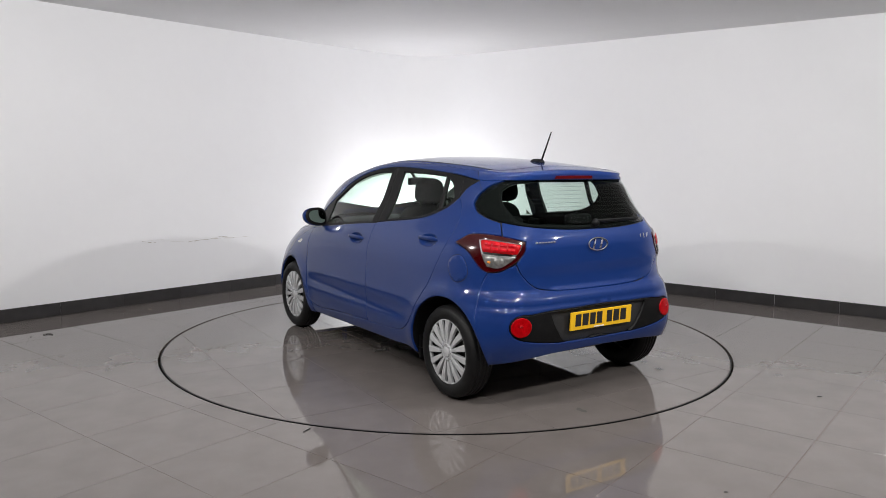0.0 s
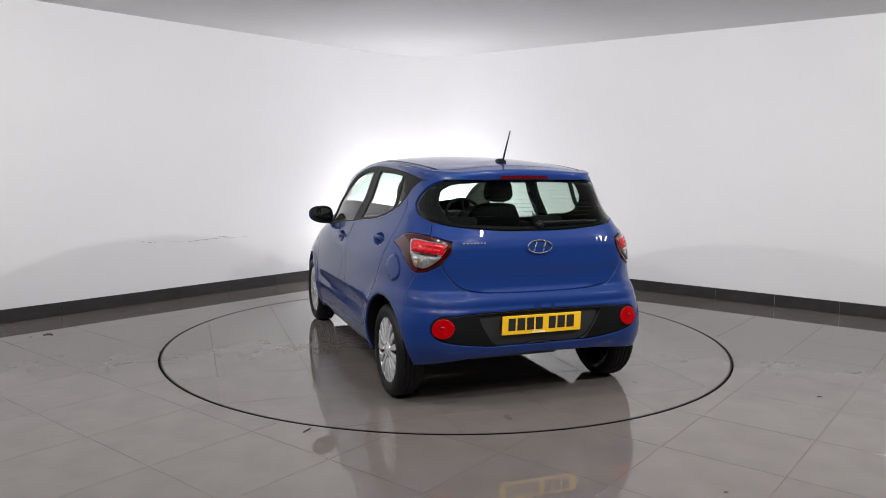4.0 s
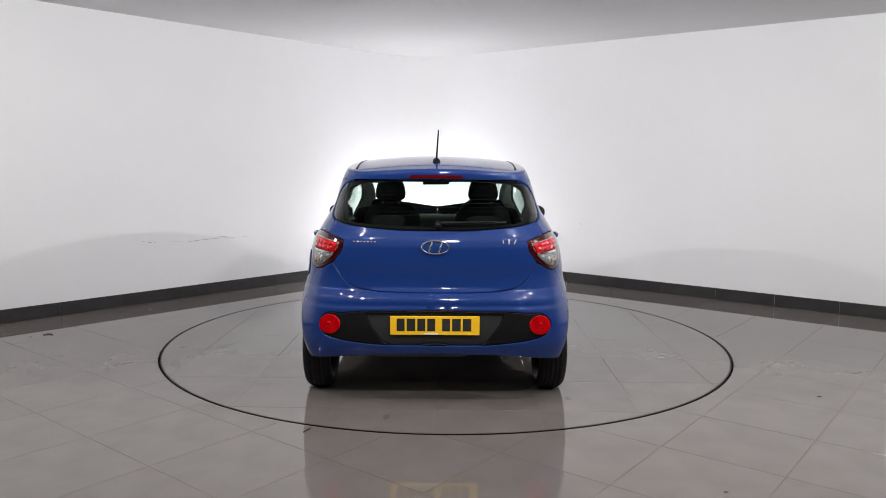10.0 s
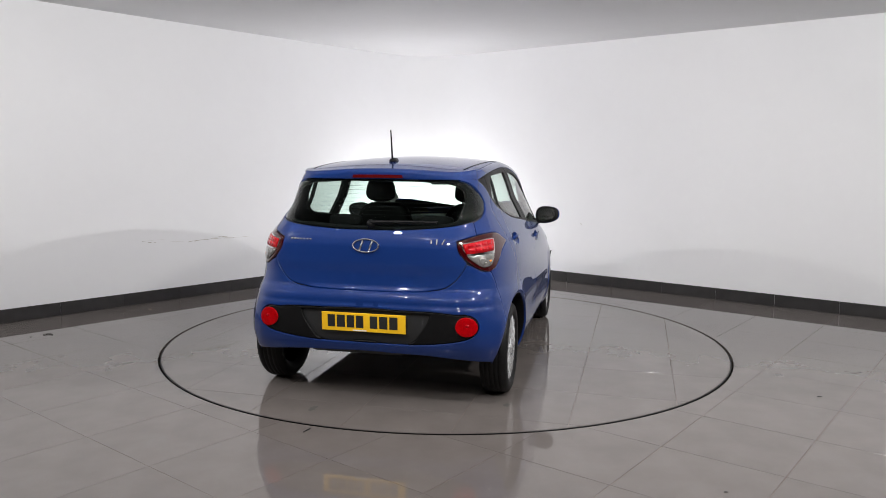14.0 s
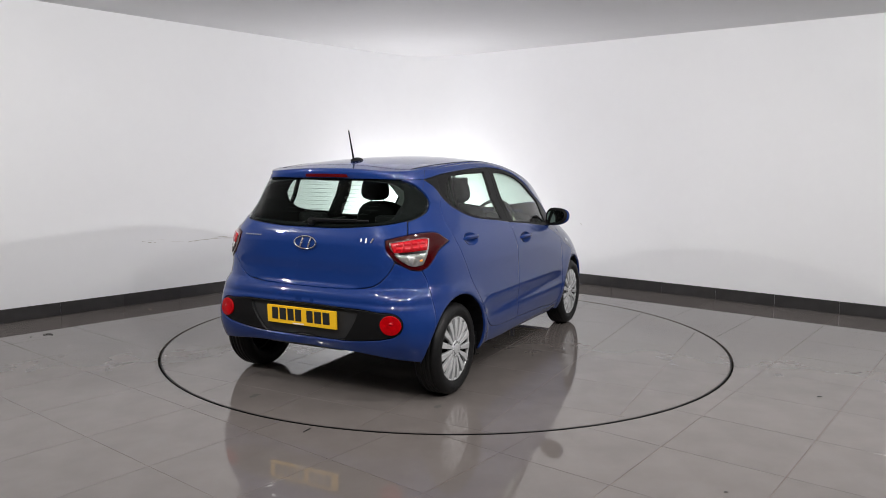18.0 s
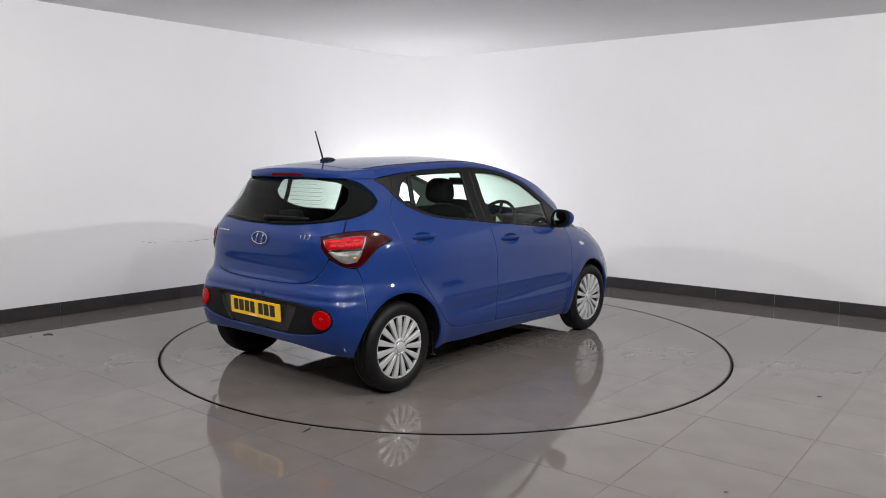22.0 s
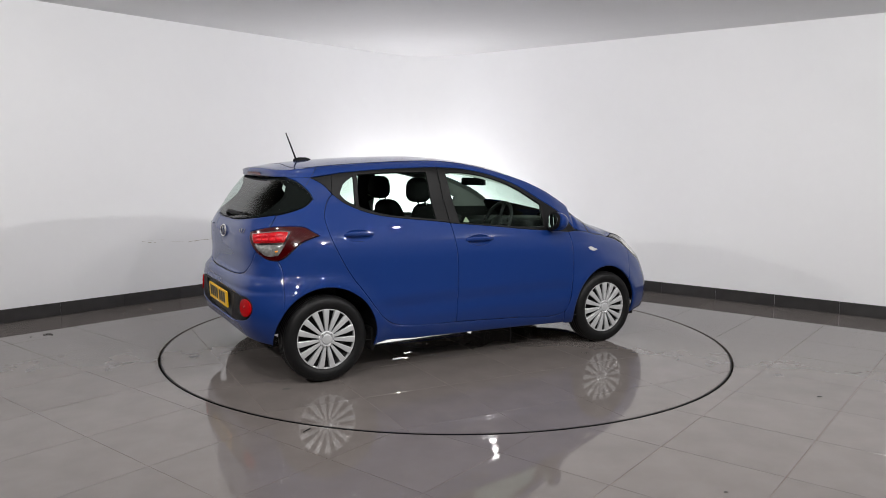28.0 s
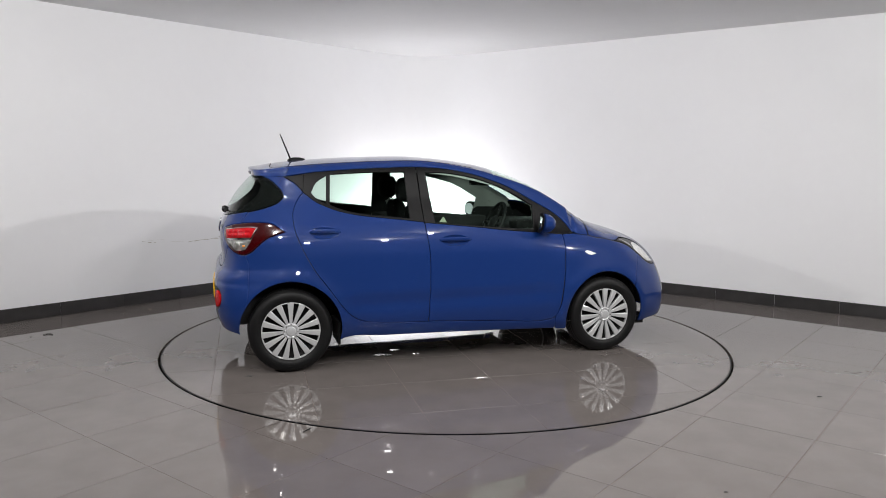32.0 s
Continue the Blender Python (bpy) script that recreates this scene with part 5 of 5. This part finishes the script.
# badges as plain bright shapes
def badge_oval():
    bm = bmesh.new()
    n, m = 36, 8
    rows = []
    for i in range(n):
        a = 2 * math.pi * i / n
        row = []
        for j in range(m):
            b = 2 * math.pi * j / m
            du, dz = (0.122 + 0.0085 * math.cos(b)) * math.cos(a), (0.0375 + 0.0046 * math.cos(b)) * math.sin(a)
            row.append((du, 0.958 + dz, 0.006 + 0.006 * math.sin(b)))
        rows.append(row)
    flat = [q for row in rows for q in row]
    P, N = side_map(np.array([(q[0], q[1]) for q in flat]))
    vs = [bm.verts.new(P[i] + N[i] * flat[i][2]) for i in range(len(flat))]
    for i in range(n):
        for j in range(m):
            bm.faces.new((vs[i * m + j], vs[((i + 1) % n) * m + j], vs[((i + 1) % n) * m + (j + 1) % m], vs[i * m + (j + 1) % m]))
    for u0, z0, u1, z1, r in ((0.062, 0.930, 0.030, 0.986, 0.0065), (-0.030, 0.930, -0.062, 0.986, 0.0065)):
        rod(bm, on_tail(u0, z0, 0.006), on_tail(u1, z1, 0.006), r, 8)
    part("badge", bm, M_CHROME, tailgate, "oval chrome badge", smooth=True)
    for k in range(7):
        bm = bmesh.new()
        u = 0.656 - 0.0245 * k
        rod(bm, on_tail(u, 0.986, 0.003), on_tail(u - 0.012, 0.986, 0.003), 0.0050, 6)
        part("lettering_bar", bm, M_SILVER, tailgate)
    for u, w, hgt in ((-0.555, 0.004, 0.010), (-0.592, 0.006, 0.014), (-0.628, 0.022, 0.013)):
        bm = bmesh.new()
        rod(bm, on_tail(u, 0.990 - hgt, 0.003), on_tail(u - w, 0.990 + hgt, 0.003), 0.0042, 6)
        part("lettering_bar", bm, M_SILVER, tailgate)


badge_oval()


# ---- marks on the wall and bits on the floor ----
def wall_point(way, s, z, out):
    n = RIGHT if way is LEFT else LEFT
    nn = Vector((-way.y, way.x))
    if nn.dot(n) < 0:
        nn = -nn
    p = CORNER + way * s + nn * out
    return Vector((p.x, p.y, z))


def scuff(way, pts, width, mat, label):
    """A thin ragged scratch on the wall: a wavering line that swells, thins and breaks."""
    rng = random.Random(len(pts) * 7 + int(pts[0][0] * 100))
    bm = bmesh.new()
    for (s0, z0), (s1, z1) in zip(pts, pts[1:]):
        rows = []
        n = max(3, int(abs(s1 - s0) / 0.018))
        for i in range(n + 1):
            t = i / n
            w = width * (0.15 + 0.85 * rng.random() ** 2)
            z = z0 + (z1 - z0) * t + rng.uniform(-0.003, 0.003)
            sd = s0 + (s1 - s0) * t
            rows.append([bm.verts.new(wall_point(way, sd, z - w, 0.0012)), bm.verts.new(wall_point(way, sd, z + w, 0.0012))])
        for i, (p, q) in enumerate(zip(rows, rows[1:])):
            if rng.random() < 0.88:
                bm.faces.new((p[0], p[1], q[1], q[0]))
    bmesh.ops.delete(bm, geom=[v for v in bm.verts if not v.link_faces], context="VERTS")
    ob = finish("wall_scuff", bm, mat)
    tagged(ob, label, "scuff mark", kind="structure")


M_SCUFF = material("brown_grey_scuff", (0.36, 0.32, 0.27), 0.7, vary=0.4, scale=40)
M_SMEAR = material("pale_smear", (0.66, 0.65, 0.63), 0.7, vary=0.12, scale=12)
scuff(LEFT, [(4.042, 0.632), (4.004, 0.623), (3.948, 0.614), (3.90, 0.612)], 0.005, M_SCUFF, "short brownish scratch on the white wall")
scuff(LEFT, [(3.98, 0.640), (3.90, 0.636), (3.80, 0.634)], 0.003, M_SMEAR, "pale smear on the white wall")
scuff(LEFT, [(3.743, 0.607), (3.65, 0.600), (3.557, 0.594)], 0.004, M_SMEAR, "pale smear on the white wall")
scuff(LEFT, [(3.538, 0.593), (3.446, 0.596), (3.354, 0.601), (3.262, 0.606), (3.17, 0.603), (3.078, 0.603), (2.987, 0.601)], 0.0045, M_SCUFF, "long thin brownish scratch on the white wall")
scuff(LEFT, [(3.216, 0.613), (3.152, 0.617), (3.078, 0.615)], 0.004, M_SCUFF, "short brownish scratch on the white wall")
scuff(LEFT, [(3.10, 0.592), (3.02, 0.590), (2.90, 0.600), (2.80, 0.597)], 0.003, M_SMEAR, "pale smear on the white wall")
scuff(RIGHT, [(2.505, 0.731), (2.52, 0.716), (2.53, 0.708)], 0.010, M_SMEAR, "small pale mark on the white wall")


def crumb(name, x, y, pts, r, mat, label):
    """A small scrap lying on the floor."""
    bm = bmesh.new()
    tube(bm, [Vector((a, b, r)) for a, b in pts], r, 6)
    ob = finish(name, bm, mat, smooth=True)
    ob.location = (x, y, 0.0005)
    tagged(ob, label, "debris", group="scraps on the floor")


M_SPOT = material("floor_stain", (0.10, 0.095, 0.09), 0.25, vary=0.2, scale=30)
crumb("wire_scrap", -3.31, -0.02, [(-0.025, -0.012), (-0.01, 0.010), (0.02, 0.012), (0.045, -0.004)], 0.004, M_GAP, "curl of black wire lying on the tiles")
crumb("grit", 2.354, -1.52, [(-0.012, 0), (0.0, 0.004), (0.014, 0.0)], 0.0022, M_GAP, "crumb of dark grit on the tiles")
crumb("grit", 1.255, -2.91, [(-0.010, 0), (0.0, 0.003), (0.010, 0.0)], 0.0018, M_GAP, "crumb of dark grit on the tiles")
crumb("grit", -3.395, -0.111, [(-0.008, 0), (0.0, 0.003), (0.008, 0.0)], 0.0018, M_GAP, "crumb of dark grit on the tiles")
crumb("paper_scrap", -1.957, 2.70, [(-0.012, 0), (0.0, 0.006), (0.014, 0.0)], 0.004, M_WHITE, "scrap of white paper on the tiles")
crumb("paper_scrap", -2.884, 1.062, [(-0.015, 0), (0.0, 0.004), (0.018, 0.0)], 0.003, M_SCUFF, "scrap of brown paper on the tiles")
crumb("ring_notch", -0.747, -2.205, [(0.012, 0.045), (0.0, 0.02), (-0.014, -0.01)], 0.0028, M_GAP, "short dark strip at the rim of the turntable")
for dx, dy, r in ((0.0, 0.0, 0.03), (0.05, 0.02, 0.02), (-0.04, 0.03, 0.016)):
    bm = bmesh.new()
    n = 14
    vs = [bm.verts.new((r * (0.7 + 0.5 * random.random()) * math.cos(2 * math.pi * k / n), 0.6 * r * (0.7 + 0.5 * random.random()) * math.sin(2 * math.pi * k / n), 0.0008)) for k in range(n)]
    bm.faces.new(vs)
    ob = finish("floor_stain", bm, M_SPOT)
    ob.location = (2.876 + dx, -0.96 + dy, 0)
    tagged(ob, "small dark stain dried on the grey tile", "stain")


def deck_smudge(x, y, r, seed):
    """A dull smear of dirt on the turntable."""
    rng = random.Random(seed)
    bm = bmesh.new()
    n = 16
    vs = [bm.verts.new((x + r * (0.5 + 0.7 * rng.random()) * math.cos(2 * math.pi * k / n), y + 0.5 * r * (0.5 + 0.7 * rng.random()) * math.sin(2 * math.pi * k / n), 0.0009)) for k in range(n)]
    bm.faces.new(vs)
    part("dirt_smudge", bm, M_SPOT, turntable, "dull smear of dirt on the tile")


for k, (x, y, r) in enumerate(((-0.62, -0.42, 0.07), (-0.50, -0.30, 0.05), (-0.36, -0.45, 0.03), (-1.95, 0.35, 0.05), (0.70, 0.25, 0.06), (-0.10, 0.62, 0.05), (-1.60, -0.75, 0.04))):
    deck_smudge(x, y, r, k)


def motions():
    steps = [CLIP_END * k / 32 for k in range(33)]
    walk(turntable, [(t, pose(0, 0, 0, 0, 0, heading(t))) for t in steps])
    walk(car, [(t, pose(0, 0, 0, 0, 0, heading(t)) @ pose(OX, OY, 0)) for t in steps])


motions()
